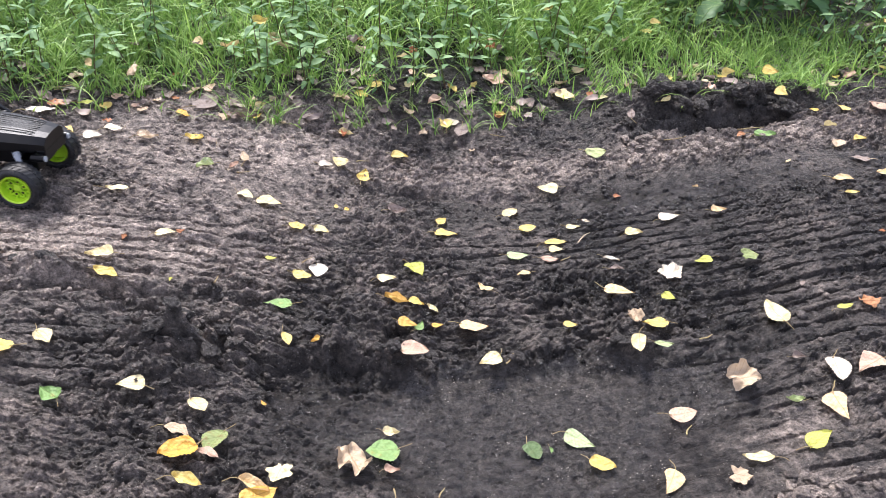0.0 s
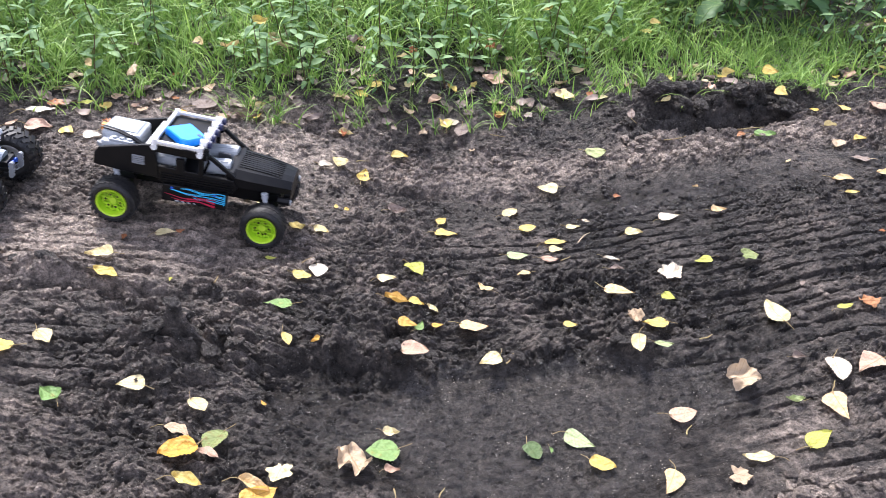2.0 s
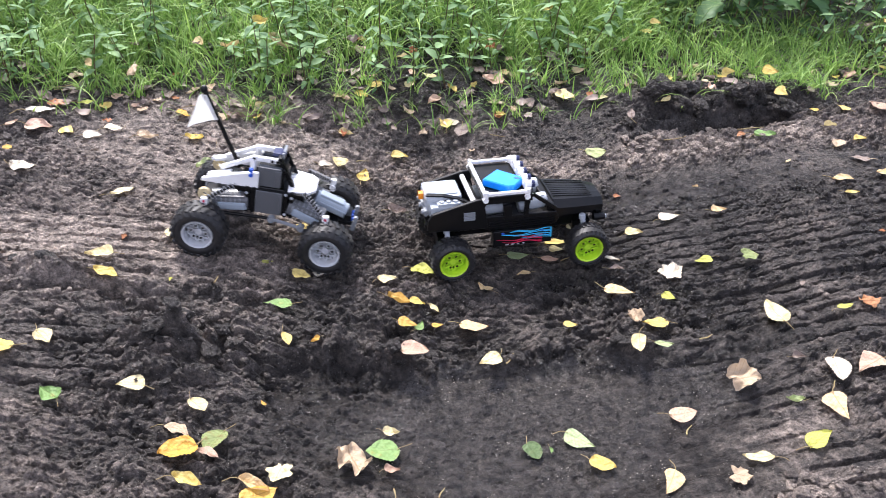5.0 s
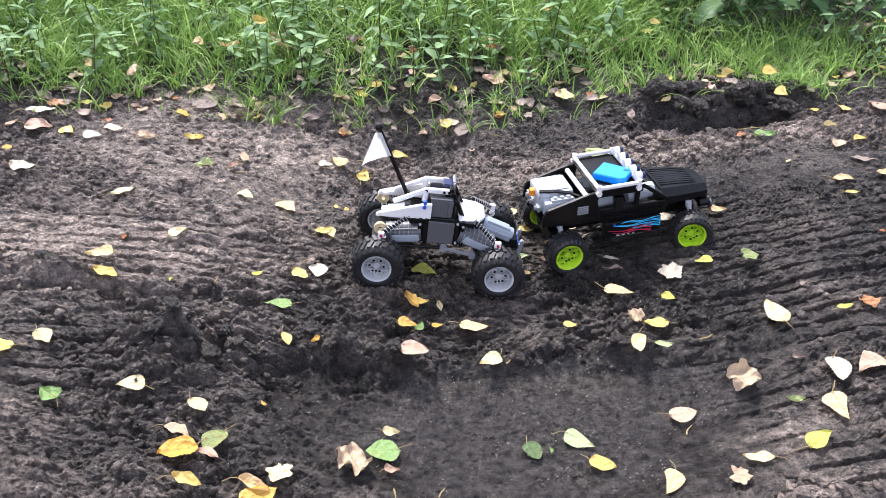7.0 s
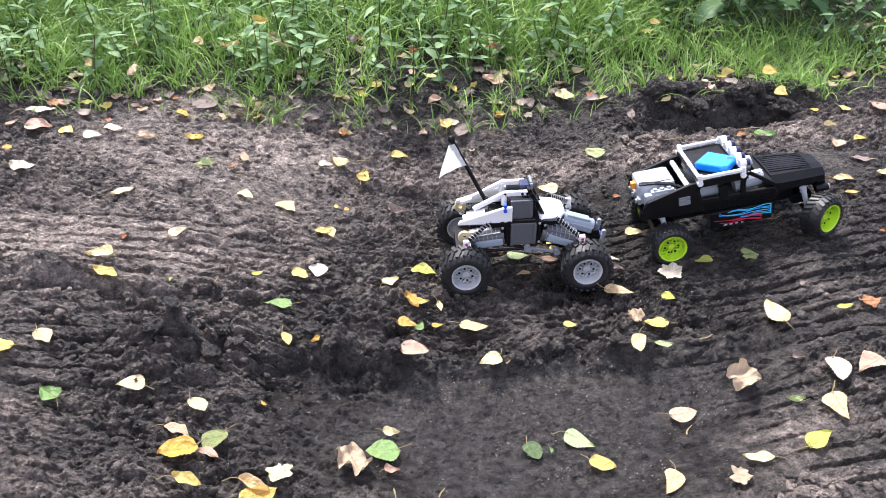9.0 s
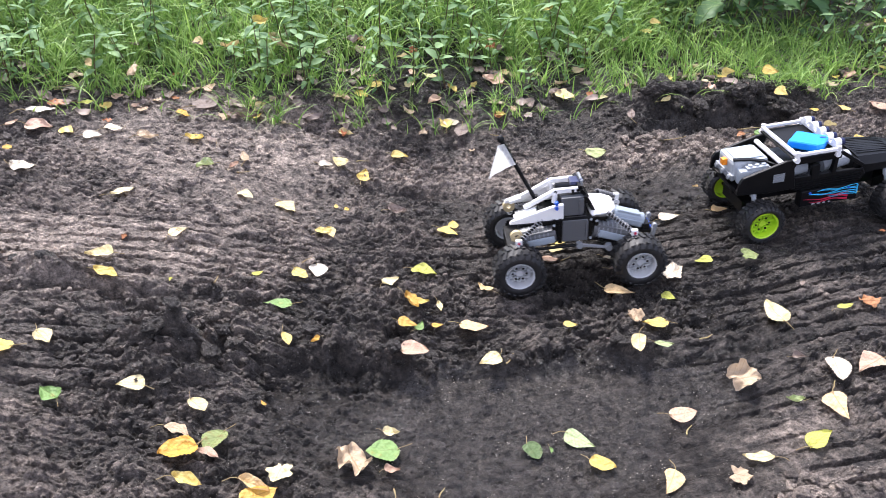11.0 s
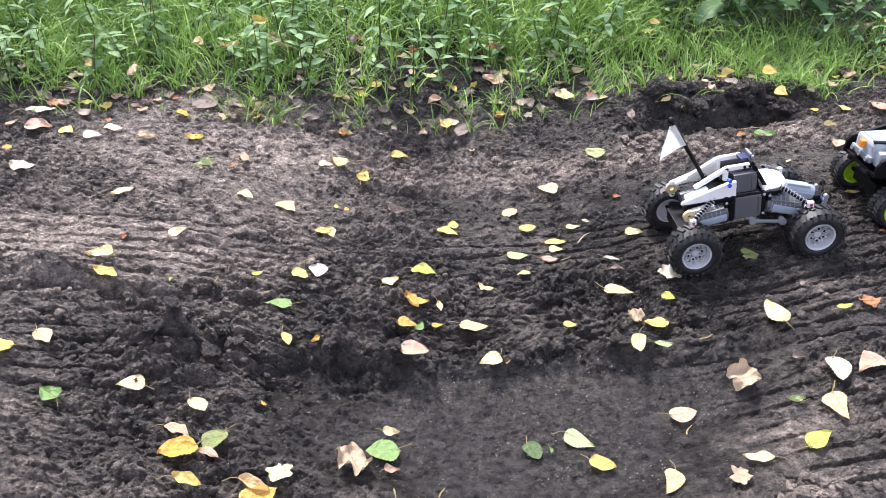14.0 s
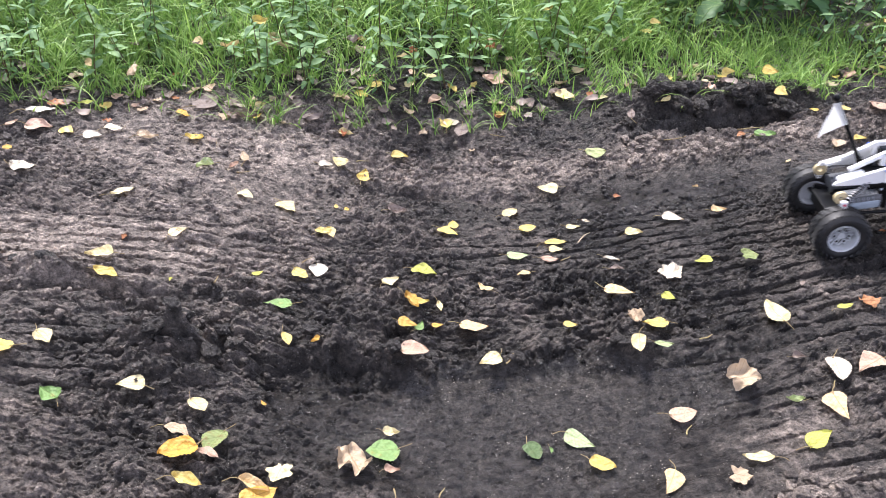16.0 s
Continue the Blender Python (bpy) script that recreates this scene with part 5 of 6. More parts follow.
def scatter_litter():
    """Dead leaves at the foot of the grass."""
    rnd = random.Random(5)
    bm = bmesh.new()
    shades = ["brown", "tan", "pink", "yellow", "red"]
    for i in range(230):
        x = rnd.uniform(-1.0, 1.15)
        off = rnd.gauss(0.05, 0.06)
        if i % 3 == 0:
            off = rnd.uniform(0.05, 0.42)
        if -0.25 < x < 0.40 and rnd.random() < 0.6:
            off = rnd.uniform(-0.02, 0.30)
        y = verge_y(x) + off
        c = rnd.choice(("brown", "brown", "brown", "tan", "brown", "tan", "pink", "brown", "brown", "yellow", "tan", "brown", "red", "brown", "brown", "brown"))
        kind, curl = rnd.choice(("birch", "birch", "torn", "torn", "oval")), rnd.choice((0.5, 0.8, 1.1))
        size, lean = rnd.uniform(0.020, 0.038), rnd.uniform(-18, 18)
        lift = 0.0 if off < 0.15 else rnd.choice((0.0, 0.02, 0.05))
        if i < 110:
            leaf(x, y, size, c, kind=kind, curl=curl, lean=lean, lift=lift)
            continue
        # the rest, too many to count, lie together as one sheet of litter
        key = ("litter", kind, c, curl)
        if key not in LEAFMESH:
            LEAFMESH[key] = leaf_mesh("litter_leaf", kind, 100 + len(LEAFMESH), curl, LEAF[c])
        before_v, before_f = len(bm.verts), len(bm.faces)
        bm.from_mesh(LEAFMESH[key])
        bm.verts.ensure_lookup_table()
        bm.faces.ensure_lookup_table()
        m = leaf_pose(x, y, size, rnd.uniform(0, 360), lift, lean) @ Matrix.Scale(size, 4)
        for v in bm.verts[before_v:]:
            v.co = m @ v.co
        for f in bm.faces[before_f:]:
            f.material_index = shades.index(c)
            f.smooth = True
    me = bpy.data.meshes.new("leaf_litter")
    bm.to_mesh(me)
    bm.free()
    for c in shades:
        me.materials.append(LEAF[c])
    tagged(new("leaf_litter", me), "dull brown leaf litter at the foot of the grass", "leaf litter", kind="stuff")


scatter_litter()


# ---- twigs ----
def twig(x, y, length, turn, pale=False):
    """A thin crooked twig lying on the mud."""
    rnd = random.Random(int(x * 1000) + 7)
    bm = bmesh.new()
    a = Vector((-length / 2, 0, 0))
    d = Vector((1, 0, 0))
    for i in range(5):
        b = a + d.normalized() * length / 5
        rod(bm, a, b, 0.0011 - 0.00012 * i, 6)
        a = b
        d += Vector((0, rnd.uniform(-0.35, 0.35), rnd.uniform(-0.05, 0.1)))
    ob = part("twig", bm, LEAF["pale"] if pale else STALK)
    ob.matrix_world = leaf_pose(x, y, length, turn)
    tagged(ob, "thin bleached stem on the mud" if pale else "thin brown twig on the mud", "twig", "twigs")


twig(0.243, 1.118, 0.039, 60, True)
twig(0.143, 1.491, 0.071, -60)
twig(0.370, 0.820, 0.024, 20)
twig(-0.325, 0.886, 0.018, 80)
twig(0.461, 1.379, 0.056, -10)
twig(0.620, 1.409, 0.057, 5)
twig(0.094, 0.789, 0.023, 50)
twig(-0.156, 1.316, 0.028, 40)
twig(-0.742, 1.431, 0.056, 20)
twig(-0.215, 0.979, 0.021, 70)
twig(0.204, 1.047, 0.019, 30)
twig(-0.003, 0.582, 0.016, 80)
twig(-0.054, 0.568, 0.014, -70)
twig(0.307, 0.674, 0.019, 80)
twig(-0.358, 1.211, 0.024, 10)
twig(0.111, 1.419, 0.030, -20)


# ---- large clods ----
def clod(x, y, size, turn, seed, wet_=0.70, label="large torn-up clod of dark wet mud"):
    """One torn-up lump of mud."""
    bm = bmesh.new()
    bmesh.ops.create_icosphere(bm, subdivisions=3 if size < 0.03 else 4, radius=0.5)
    for v in bm.verts:
        p3 = v.co * 2.2 + Vector((seed * 3.1, seed, -seed * 1.7))
        k = 1 + 0.45 * noise.noise(p3) - 0.35 * abs(noise.noise(p3 * 2.3)) + 0.16 * noise.noise(p3 * 5.5) + 0.08 * noise.noise(p3 * 12)
        v.co = Vector((v.co.x * 1.25, v.co.y * 0.85, v.co.z * 0.75)) * k
    bmesh.ops.scale(bm, vec=(size, size, size), verts=bm.verts[:])
    ob = part("mud_clod", bm, MUD)
    at = ob.data.attributes.new("wet_and_shade", "FLOAT", "POINT")
    at.data.foreach_set("value", np.full(len(ob.data.vertices), wet_, dtype=np.float32))
    ob.matrix_world = pose(x, y, ground_z(x, y) + size * 0.08, 0, 0, turn)
    tagged(ob, label, "clod", "clods of mud")


def scatter_clods():
    rnd = random.Random(21)
    for cx, cy, rx, ry, count, lo, hi in ((0.60, 1.525, 0.16, 0.022, 24, 0.020, 0.050), (0.44, 1.46, 0.06, 0.02, 6, 0.018, 0.035), (-0.33, 0.745, 0.10, 0.045, 12, 0.012, 0.026), (-0.12, 0.785, 0.15, 0.015, 10, 0.012, 0.024), (0.16, 0.80, 0.14, 0.015, 8, 0.010, 0.022), (-0.36, 0.66, 0.08, 0.03, 5, 0.010, 0.022), (-0.60, 0.865, 0.06, 0.02, 5, 0.012, 0.026)):
        for i in range(count):
            clod(cx + rnd.uniform(-rx, rx), cy + rnd.uniform(-ry, ry) + 0.12 * (0 if cy < 1 else rnd.uniform(-0.2, 0.2)), rnd.uniform(lo, hi), rnd.uniform(0, 360), rnd.uniform(0, 50))


scatter_clods()


def dry_crusts():
    """Pale lumps that have dried on top of the mud."""
    rnd = random.Random(31)
    for cx, cy, rx, ry, count, lo, hi in ((0.412, 0.560, 0.035, 0.012, 8, 0.012, 0.022), (0.400, 1.392, 0.05, 0.012, 9, 0.012, 0.024), (0.145, 1.362, 0.05, 0.008, 7, 0.010, 0.022), (0.315, 1.362, 0.04, 0.010, 6, 0.012, 0.024), (0.70, 1.39, 0.10, 0.02, 10, 0.012, 0.03), (-0.04, 1.33, 0.04, 0.02, 7, 0.010, 0.022), (0.45, 1.36, 0.12, 0.03, 12, 0.010, 0.026)):
        for i in range(count):
            clod(cx + rnd.uniform(-rx, rx), cy + rnd.uniform(-ry, ry), rnd.uniform(lo, hi), rnd.uniform(0, 360), rnd.uniform(0, 50), rnd.uniform(-0.1, 0.25), "small pale lump of dried mud on the track")


dry_crusts()


# ---- loose crumbs of mud ----
def build_clods():
    rnd = np.random.RandomState(8)
    N = 30000
    x, y = rnd.uniform(-1.0, 1.1, N), rnd.uniform(0.44, 1.60, N)
    z, w = fields(x, y)
    dens = 0.25 + 0.75 * smooth(-0.3, 0.5, turned(x, y, 0.10, 41))
    dens *= 1 - 1.0 * smooth(0.18, 0.45, blob(x, y, 0.10, 0.655, 0.30, 0.125, 0.05)) - 0.5 * smooth(0.3, 0.7, blob(x, y, 0.62, 1.27, 0.45, 0.06, 0.08))
    keep = rnd.rand(N) < np.clip(dens, 0, 1)
    x, y, z, w = x[keep], y[keep], z[keep], w[keep]
    k = len(x)
    size = np.clip(np.exp(rnd.normal(-6.05, 0.48, k)), 0.0011, 0.0085)
    bm = bmesh.new()
    bmesh.ops.create_icosphere(bm, subdivisions=1, radius=1)
    bv = np.array([v.co for v in bm.verts])
    bf = np.array([[v.index for v in f.verts] for f in bm.faces])
    bm.free()
    q = rnd.normal(size=(k, 4))
    q /= np.linalg.norm(q, axis=1)[:, None]
    a, b, c, d = q.T
    M = np.stack([1 - 2 * (c * c + d * d), 2 * (b * c - a * d), 2 * (b * d + a * c), 2 * (b * c + a * d), 1 - 2 * (b * b + d * d), 2 * (c * d - a * b), 2 * (b * d - a * c), 2 * (c * d + a * b), 1 - 2 * (b * b + c * c)], 1).reshape(k, 3, 3)
    V = bv[None] * rnd.uniform(0.65, 1.25, (k, len(bv), 1)) * rnd.uniform(0.6, 1.4, (k, 1, 3))
    V = np.einsum("kij,kvj->kvi", M, V) * size[:, None, None]
    V[:, :, 2] *= 0.75
    V += np.stack([x, y, z + size * 0.25], 1)[:, None]
    F = (bf[None] + (np.arange(k) * len(bv))[:, None, None]).reshape(-1, 3).astype(np.int32)
    me = bpy.data.meshes.new("mud_clods")
    me.vertices.add(k * len(bv))
    me.vertices.foreach_set("co", V.astype(np.float32).ravel())
    me.loops.add(F.size)
    me.loops.foreach_set("vertex_index", F.ravel())
    me.polygons.add(len(F))
    me.polygons.foreach_set("loop_start", np.arange(0, F.size, 3, dtype=np.int32))
    me.polygons.foreach_set("loop_total", np.full(len(F), 3, dtype=np.int32))
    me.update(calc_edges=True)
    at = me.attributes.new("wet_and_shade", "FLOAT", "POINT")
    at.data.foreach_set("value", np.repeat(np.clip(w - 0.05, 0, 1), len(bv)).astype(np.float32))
    me.materials.append(MUD)
    tagged(new("mud_clods", me), "loose dark crumbs and clods of mud", "mud", kind="stuff")


build_clods()


# ---- grass and weeds ----
def build_grass():
    rnd = np.random.RandomState(4)
    N = 96000
    wide = rnd.rand(N) < 0.35
    x = np.where(wide, rnd.uniform(-3.4, 3.6, N), rnd.uniform(-1.7, 1.9, N))
    t = rnd.rand(N) ** 1.5
    y = verge_y(x) - 0.04 + t * np.where(wide, 3.0, 1.5)
    dens = (0.04 + 0.96 * smooth(-0.05, 0.12 - 0.06 * smooth(0.3, 0.6, x), y - verge_y(x) + 0.09 * turned(x, y, 0.12, 31))) * (0.45 + 0.55 * smooth(-0.35, 0.35, turned(x, y, 0.16, 32)))
    dens *= 1 - 0.85 * blob(x, y, 0.08, 1.62, 0.28, 0.13) - 0.35 * blob(x, y, -0.1, 1.50, 0.25, 0.08)
    dens *= 1 - 0.8 * smooth(0.45, 0.75, x) * smooth(1.80, 1.90, y) - 0.15 * smooth(1.65, 1.8, y)
    keep = rnd.rand(N) < np.clip(dens, 0.02, 1)
    x, y = x[keep], y[keep]
    n_ = len(x)
    # tufts: draw the blades together
    cx, cy = np.round(x / 0.055) * 0.055, np.round(y / 0.055) * 0.055
    pull = rnd.uniform(0.2, 0.75, n_)
    x, y = x + (cx + 0.02 * vnoise(cx * 90, cy * 90, 3) - x) * pull, y + (cy + 0.02 * vnoise(cx * 70, cy * 80, 5) - y) * pull
    z = fields(x, y)[0]
    far = smooth(0.0, 0.5, y - verge_y(x))
    H = (0.055 + 0.12 * far) * rnd.uniform(0.55, 1.45, n_)
    ang = rnd.uniform(0, 2 * np.pi, n_)
    lean = rnd.uniform(0.3, 1.5, n_) * H
    wid = rnd.uniform(0.0008, 0.0024, n_) * (0.8 + 0.5 * far)
    dx, dy = np.cos(ang), np.sin(ang)
    fa = rnd.uniform(0, np.pi, n_)
    px, py = np.cos(fa), np.sin(fa)
    S = 6
    V = np.empty((n_, S, 2, 3))
    for k in range(S):
        u = k / (S - 1)
        cxk, cyk = x + dx * lean * u ** 1.8, y + dy * lean * u ** 1.8
        czk = z - 0.004 + H * (u - 0.38 * (lean / H) * u ** 3)
        w = wid * (1 - 0.93 * u ** 1.6)
        V[:, k, 0] = np.stack([cxk - px * w, cyk - py * w, czk], 1)
        V[:, k, 1] = np.stack([cxk + px * w, cyk + py * w, czk], 1)
    base = np.arange(n_)[:, None] * S * 2
    q = np.concatenate([base + np.array([[2 * k, 2 * k + 1, 2 * k + 3, 2 * k + 2]]) for k in range(S - 1)], 0)
    me = bpy.data.meshes.new("grass")
    co = V.reshape(-1, 3).astype(np.float32)
    me.vertices.add(len(co))
    me.vertices.foreach_set("co", co.ravel())
    me.loops.add(q.size)
    me.loops.foreach_set("vertex_index", q.astype(np.int32).ravel())
    me.polygons.add(len(q))
    me.polygons.foreach_set("loop_start", np.arange(0, q.size, 4, dtype=np.int32))
    me.polygons.foreach_set("loop_total", np.full(len(q), 4, dtype=np.int32))
    me.update(calc_edges=True)
    me.polygons.foreach_set("use_smooth", np.ones(len(q), dtype=bool))
    me.materials.append(GRASS)
    tagged(new("grass", me), "lush bright green grass along the mud's edge", "grass", kind="stuff")


build_grass()


def weed_leaf(seed, slim, toothed, material):
    """A living leaf of unit length along x from its base, drooping at the tip."""
    rnd = random.Random(seed)
    bm = bmesh.new()
    rows = []
    droop = rnd.uniform(0.15, 0.5)
    for i in range(9):
        u = i / 8
        w = slim * math.sin(math.pi * u ** 0.8) ** 0.85
        row = []
        for j in range(-2, 3):
            v = j / 2
            jag = 1 + (0.13 if i % 2 else -0.1) * toothed * (abs(v) == 1)
            row.append(bm.verts.new((u - 0.05 * u * u, v * w * jag, -droop * u * u + 0.10 * abs(v) * w * 2 + 0.012 * math.sin(i * 2.2) * v)))
        rows.append(row)
    for a, b in zip(rows, rows[1:]):
        for j in range(4):
            bm.faces.new((a[j], a[j + 1], b[j + 1], b[j]))
    bmesh.ops.remove_doubles(bm, verts=bm.verts[:], dist=0.003)
    bmesh.ops.recalc_face_normals(bm, faces=bm.faces[:])
    for f in bm.faces:
        f.smooth = True
    me = bpy.data.meshes.new("leaf")
    bm.to_mesh(me)
    bm.free()
    me.materials.append(material)
    return me


def build_weed(seed, height, pairs, length, slim, toothed, material, label):
    """A weed: one upright stem with pairs of leaves, each a part."""
    rnd = random.Random(seed)
    root = tagged(new("weed_plant"), label, "weed", "weeds in the verge")
    bm = bmesh.new()
    pts = [Vector((0, 0, -0.01))]
    d = Vector((rnd.uniform(-0.25, 0.25), rnd.uniform(-0.3, 0.1), 1))
    for i in range(6):
        pts.append(pts[-1] + d.normalized() * height / 6)
        d += Vector((rnd.uniform(-0.15, 0.15), rnd.uniform(-0.15, 0.15), 0))
    for i, (a, b) in enumerate(zip(pts, pts[1:])):
        rod(bm, a, b, 0.0020 - 0.0002 * i, 6, 0.0018 - 0.0002 * i)
    part("stem", bm, WEEDSTEM, root, "thin reddish green stem")
    shapes = [weed_leaf(seed * 10 + k, slim, toothed, material) for k in range(3)]
    for i in range(pairs):
        u = 0.22 + 0.78 * i / max(1, pairs - 1)
        k = min(5, int(u * 6 - 1e-6))
        at = pts[k].lerp(pts[k + 1], u * 6 - k)
        a0 = i * 97 + rnd.uniform(-25, 25)
        for s in (0, 180):
            lf = new("leaf", rnd.choice(shapes))
            lf.parent = root
            sz = length * rnd.uniform(0.65, 1.15) * (1.0 - 0.35 * abs(u - 0.6))
            lf.matrix_local = Matrix.Translation(at) @ pose(0, 0, 0, rnd.uniform(-25, 25), rnd.uniform(-40, 5), a0 + s + rnd.uniform(-20, 20)) @ Matrix.Scale(sz, 4)
    return root


def plant_weeds():
    rnd = random.Random(11)
    kinds = [
        build_weed(1, 0.16, 6, 0.048, 0.15, 0.3, WEED, "bright green weed with slim pointed leaves"),
        build_weed(2, 0.22, 8, 0.054, 0.16, 0.3, WEED, "tall green weed with lance-shaped leaves"),
        build_weed(3, 0.11, 5, 0.036, 0.20, 0.3, WEED, "low green weed with small oval leaves"),
        build_weed(4, 0.26, 9, 0.060, 0.16, 0.3, WEED, "leggy green weed with pale pointed leaves"),
        build_weed(5, 0.24, 6, 0.080, 0.30, 1.0, BUSH, "dark green nettle with broad toothed leaves"),
        build_weed(6, 0.30, 7, 0.085, 0.27, 1.0, BUSH, "tall dark nettle with toothed leaves"),
    ]
    used = set()

    def put(k, x, y, turn, size):
        z = ground_z(x, y)
        m = pose(x, y, z, rnd.uniform(-10, 6), rnd.uniform(-10, 10), turn) @ Matrix.Scale(size, 4)
        if k not in used:
            used.add(k)
            kinds[k].matrix_world = m
        else:
            ob = copy_thing(kinds[k], pose(0, 0, 0))
            ob.matrix_world = m
    for k in range(6):
        put(k, (-0.62, -0.35, 0.02, -0.80, 1.12, 1.30)[k], (1.62, 1.70, 1.80, 1.80, 1.98, 2.05)[k], 40 * k, 1.0)
    for i in range(290):
        x = rnd.uniform(-1.25, 1.05)
        off = rnd.random() ** 1.3 * 0.95 + 0.06
        if 0.35 < x < 0.85 and off < 0.22:
            continue
        y = verge_y(x) + off
        k = rnd.choice((0, 0, 1, 1, 2, 3))
        if off < 0.2:
            k = rnd.choice((2, 2, 0))
        put(k, x, y, rnd.uniform(0, 360), rnd.uniform(0.7, 1.15))
    for i in range(62):
        x = rnd.uniform(0.50, 1.6)
        y = 1.86 - 0.06 * (x > 0.8) + 0.7 * rnd.random() ** 1.3
        put(rnd.choice((4, 5)), x, y, rnd.uniform(0, 360), rnd.uniform(0.8, 1.2))
    for i in range(14):
        put(rnd.choice((4, 5)), rnd.uniform(0.0, 0.75), rnd.uniform(2.05, 2.6), rnd.uniform(0, 360), rnd.uniform(0.7, 1.1))


plant_weeds()


# ---- motion: seconds, x, y, z, and turns about x, y, z ----
TRUCK_ROWS = [
    (0.0, -0.764, 1.090, 0.0169, -0.0, 5.2, 0.1),
    (0.5, -0.675, 1.096, 0.0075, -0.1, 6.5, 0.2),
    (1.0, -0.589, 1.103, -0.0042, -0.3, 8.2, -0.5),
    (1.5, -0.492, 1.090, -0.0174, -1.0, 9.5, 0.6),
    (2.0, -0.399, 1.079, -0.0348, -0.9, 12.3, -0.6),
    (2.5, -0.302, 1.065, -0.0549, -1.1, 13.7, 0.5),
    (3.0, -0.203, 1.055, -0.0775, -1.0, 13.4, -1.7),
    (3.5, -0.121, 1.055, -0.0957, -0.2, 10.7, -0.4),
    (4.0, -0.030, 1.053, -0.1105, 0.3, 7.0, 2.9),
    (4.2, -0.000, 1.057, -0.1110, -0.2, 5.2, 5.1),
    (6.5, 0.267, 1.120, -0.1149, 1.2, -2.8, 13.5),
    (7.0, 0.298, 1.120, -0.1129, 1.2, -3.2, 12.5),
    (7.5, 0.352, 1.102, -0.1054, 0.6, -6.2, 5.2),
    (8.0, 0.398, 1.102, -0.1003, 0.3, -6.8, 3.9),
    (8.5, 0.439, 1.101, -0.0938, -0.2, -8.3, 2.5),
    (9.0, 0.485, 1.106, -0.0855, -1.0, -11.8, 2.1),
    (11.5, 0.662, 1.139, -0.0613, -0.6, -5.6, 8.3),
    (12.0, 0.706, 1.138, -0.0569, -0.3, -5.6, 5.7),
    (12.5, 0.734, 1.135, -0.0539, -0.1, -5.1, 4.1),
    (13.0, 0.768, 1.139, -0.0514, -0.1, -4.4, 3.1),
    (13.5, 0.808, 1.136, -0.0486, -0.1, -3.6, 2.7),
    (14.0, 0.842, 1.135, -0.0480, 0.0, -3.0, 2.0),
    (14.5, 0.880, 1.135, -0.0450, 0.0, -3.0, 2.0),
    (15.2, 0.960, 1.140, -0.0430, 0.0, -3.0, 2.0),
    (16.0, 1.060, 1.150, -0.0430, 0.0, -3.0, 2.0),
]
BUGGY_ROWS = [
    (0.0, -1.000, 1.020, 0.0340, 0.0, 2.0, 0.0),
    (1.0, -0.900, 1.023, 0.0300, 0.0, 2.5, 0.0),
    (1.8, -0.790, 1.026, 0.0220, 0.0, 4.0, 3.0),
    (2.4, -0.783, 1.027, 0.0210, 0.2, 4.5, 5.0),
    (2.6, -0.778, 1.027, 0.0205, 0.3, 4.8, 6.0),
    (2.8, -0.730, 1.028, 0.0150, 0.5, 6.0, 8.0),
    (3.0, -0.650, 1.030, 0.0053, 0.6, 7.1, 8.6),
    (3.5, -0.603, 1.042, -0.0013, 0.5, 8.1, 6.2),
    (4.0, -0.459, 1.053, -0.0266, 0.6, 11.3, 6.6),
    (4.2, -0.425, 1.050, -0.0319, 0.6, 11.6, 5.2),
    (6.3, -0.121, 1.037, -0.0985, 0.7, 10.0, -0.4),
    (6.5, -0.121, 1.037, -0.0970, 0.8, 9.9, -0.1),
    (7.0, -0.014, 1.036, -0.1133, 0.2, 6.8, 1.1),
    (7.5, -0.013, 1.036, -0.1132, 0.1, 6.3, 0.6),
    (7.6, -0.013, 1.036, -0.1132, 0.1, 6.3, 0.6),
    (8.0, 0.050, 1.036, -0.1175, 0.6, 2.9, 3.1),
    (8.5, 0.094, 1.041, -0.1198, 0.4, 0.3, 3.2),
    (9.0, 0.127, 1.046, -0.1210, 0.4, -1.4, 2.8),
    (9.2, 0.120, 1.044, -0.1215, 0.1, -1.2, 2.6),
    (11.3, 0.265, 1.050, -0.1142, -0.4, -5.6, 3.5),
    (11.5, 0.318, 1.055, -0.1079, -0.4, -8.3, 2.1),
    (12.0, 0.377, 1.059, -0.1002, -0.1, -9.1, 2.3),
    (12.5, 0.410, 1.059, -0.0959, -0.1, -9.2, 2.0),
    (13.0, 0.448, 1.064, -0.0904, -0.2, -9.3, 2.3),
    (13.5, 0.461, 1.064, -0.0881, -0.2, -9.7, 2.4),
    (14.0, 0.489, 1.066, -0.0843, -0.8, -9.0, 2.6),
    (14.5, 0.522, 1.067, -0.0796, -0.9, -8.5, 1.6),
    (15.0, 0.557, 1.068, -0.0743, -0.8, -7.5, 1.1),
    (15.5, 0.563, 1.067, -0.0734, -0.9, -7.7, 1.2),
    (15.8, 0.653, 1.059, -0.0619, -0.1, -6.8, -1.5),
    (16.0, 0.714, 1.052, -0.0552, 0.4, -5.5, -4.6),
]


def between(rows, t):
    """The row's numbers at t, by straight steps."""
    for a, b in zip(rows, rows[1:]):
        if t <= b[0]:
            u = 0 if b[0] == a[0] else (t - a[0]) / (b[0] - a[0])
            return [p + (q - p) * max(0, u) for p, q in zip(a[1:], b[1:])]
    return list(rows[-1][1:])


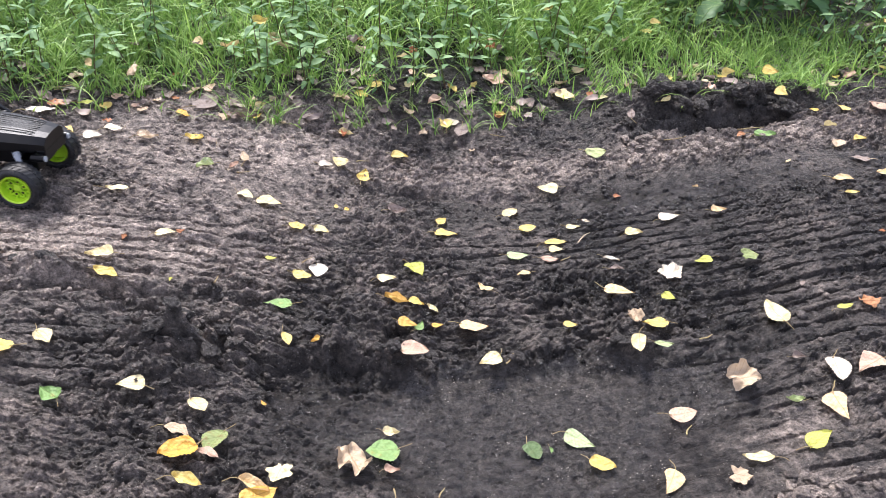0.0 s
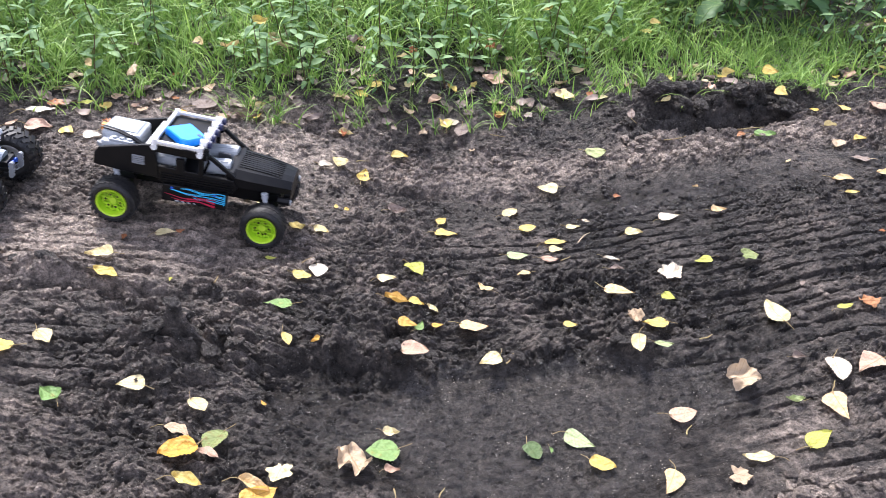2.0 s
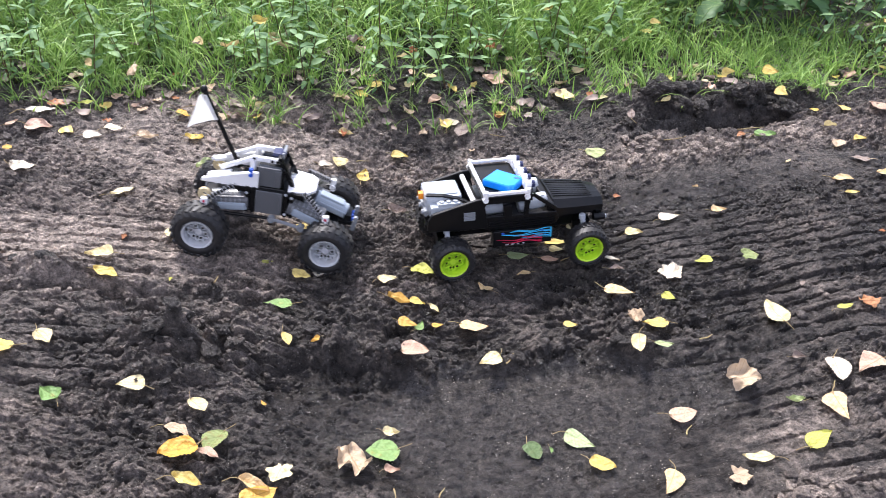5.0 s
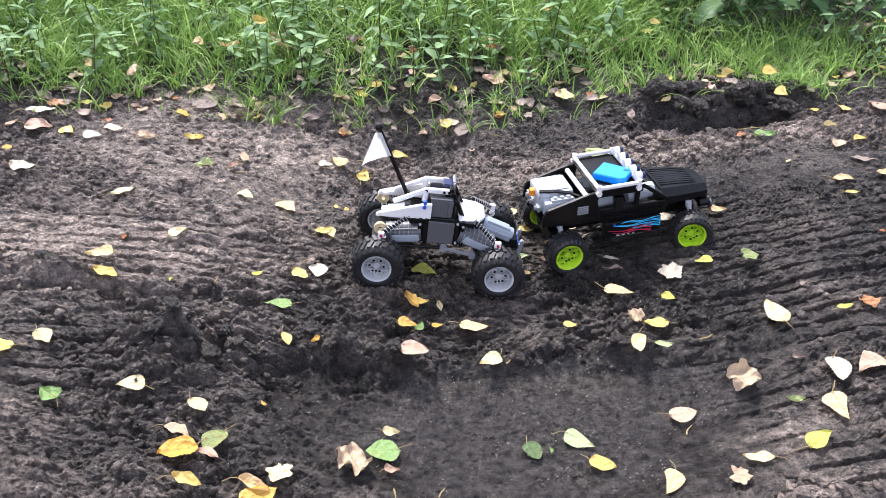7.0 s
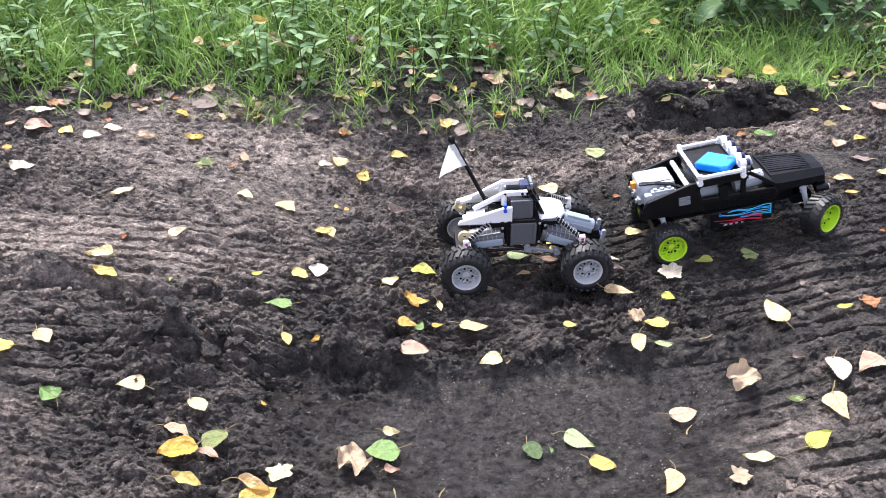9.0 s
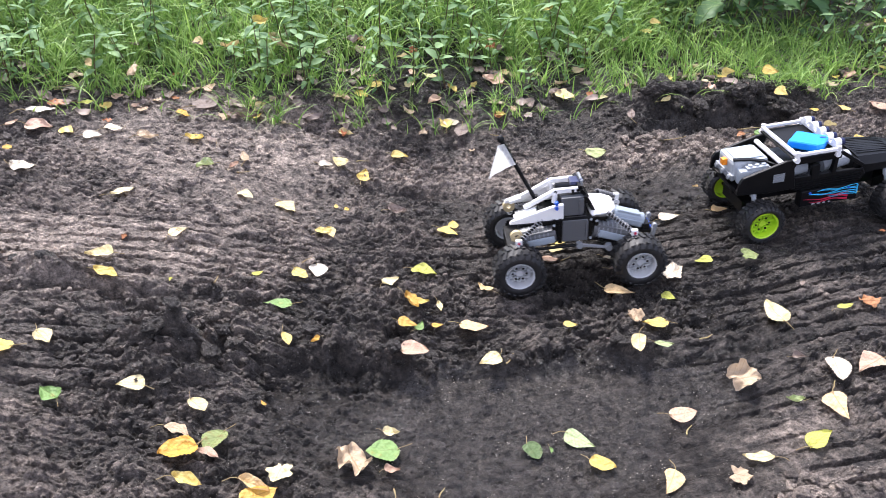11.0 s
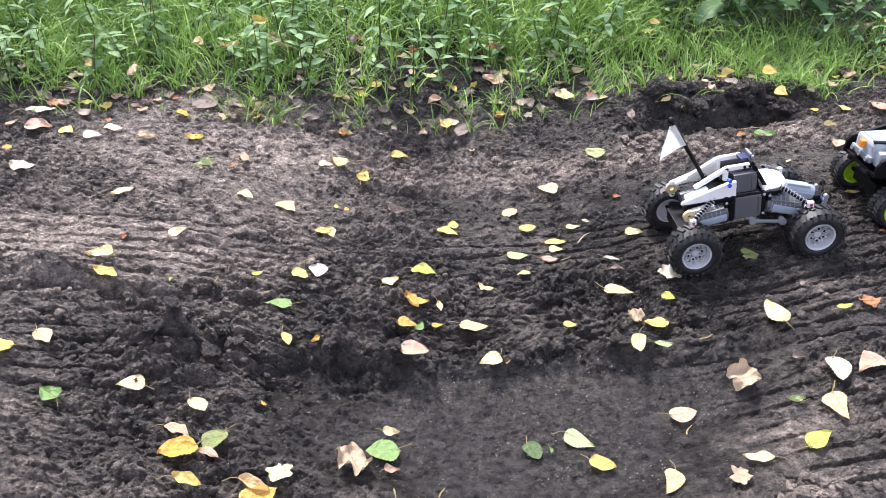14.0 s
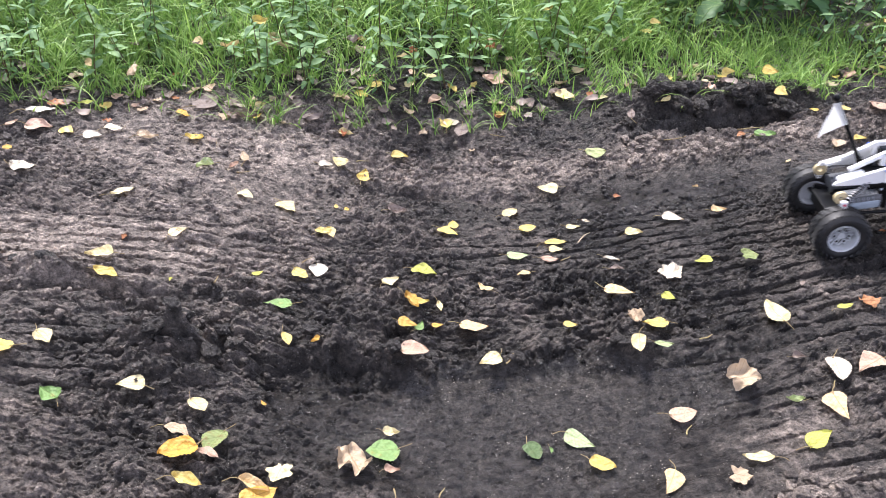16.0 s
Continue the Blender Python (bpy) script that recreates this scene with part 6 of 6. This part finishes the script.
def roll_wheels(wheels, rows, radius, steer):
    """Turn each wheel by the way its vehicle has gone, and steer the front pair."""
    times = [i * 0.1 for i in range(161)]
    spot = [between(rows, t) for t in times]
    gone = [0.0]
    for a, b in zip(spot, spot[1:]):
        gone.append(gone[-1] + math.copysign(math.hypot(b[0] - a[0], b[1] - a[1]), b[0] - a[0]))
    for k, w in enumerate(wheels):
        x, y, z = w.location
        keyed = []
        for t, g in zip(times, gone):
            st = between(steer, t)[0] if k > 1 else 0.0
            a = math.radians(st)
            arm = math.copysign(0.030, y)
            keyed.append((t, pose(x - arm * math.sin(a), y, z, 0, 0, st) @ Matrix.Rotation(g / radius + k * 0.4, 4, "Y")))
        walk(w, keyed)


def shift(ob, size, start, end, t0, t1):
    """A leaf that a wheel drags from one place to another between two times."""
    a = leaf_pose(start[0], start[1], size, start[2])
    b = leaf_pose(end[0], end[1], size, end[2])
    walk(ob, [(0.0, a), (t0, a), (t1, b), (16.0, b)])


def motions():
    walk(truck, [(r[0], pose(*r[1:])) for r in TRUCK_ROWS])
    walk(buggy, [(r[0], pose(*r[1:])) for r in BUGGY_ROWS])
    roll_wheels(truck_wheels, TRUCK_ROWS, 0.0345, [(0.0, 0.0), (3.0, 0.0), (4.2, 4.0), (6.0, -14.0), (7.0, -16.0), (7.7, 0.0), (8.2, 12.0), (9.0, 30.0), (10.0, 20.0), (11.3, 0.0), (16.0, 0.0)])
    roll_wheels(buggy_wheels, BUGGY_ROWS, 0.041, [(0.0, 0.0), (16.0, 0.0)])
    shift(shifted_a, 0.030, (-0.426, 0.988, 10), (-0.406, 0.987, 45), 3, 6)
    shift(shifted_b, 0.042, (-0.298, 1.136, -10), (-0.271, 1.144, -45), 4.3, 6)
    shift(shifted_c, 0.027, (-0.242, 1.073, 0), (-0.200, 1.077, 35), 4.4, 6.1)
    shift(shifted_d, 0.029, (-0.203, 1.082, -30), (-0.187, 1.073, -65), 4.4, 6.1)
    shift(shifted_e, 0.027, (-0.001, 1.166, 60), (0.019, 1.158, 95), 4.8, 6.2)
    shift(shifted_f, 0.038, (0.006, 1.128, 0), (0.010, 1.130, -35), 4.8, 6.2)
    shift(shifted_g, 0.040, (-0.044, 0.999, -60), (-0.029, 0.998, -25), 4, 5.2)
    shift(shifted_h, 0.028, (-0.212, 0.932, 0), (-0.214, 0.933, -35), 4.2, 6)
    shift(shifted_i, 0.030, (-0.088, 0.969, 0), (-0.081, 0.963, 35), 4.5, 6.2)
    shift(shifted_j, 0.037, (-0.071, 0.913, -20), (-0.048, 0.914, -55), 4.6, 6.2)
    shift(shifted_k, 0.024, (-0.040, 0.913, -20), (-0.033, 0.915, 15), 4.6, 6.2)
    shift(shifted_l, 0.023, (-0.016, 0.926, -40), (-0.005, 0.925, -75), 4.6, 6.2)
    shift(shifted_m, 0.017, (-0.265, 0.970, 0), (-0.276, 0.925, 35), 4.5, 6)
    shift(shifted_n, 0.036, (0.401, 1.150, 10), (0.405, 1.144, -25), 13.8, 14.6)
    shift(shifted_o, 0.039, (-0.535, 1.095, 0), (-0.526, 1.091, 35), 0.6, 1.6)


motions()
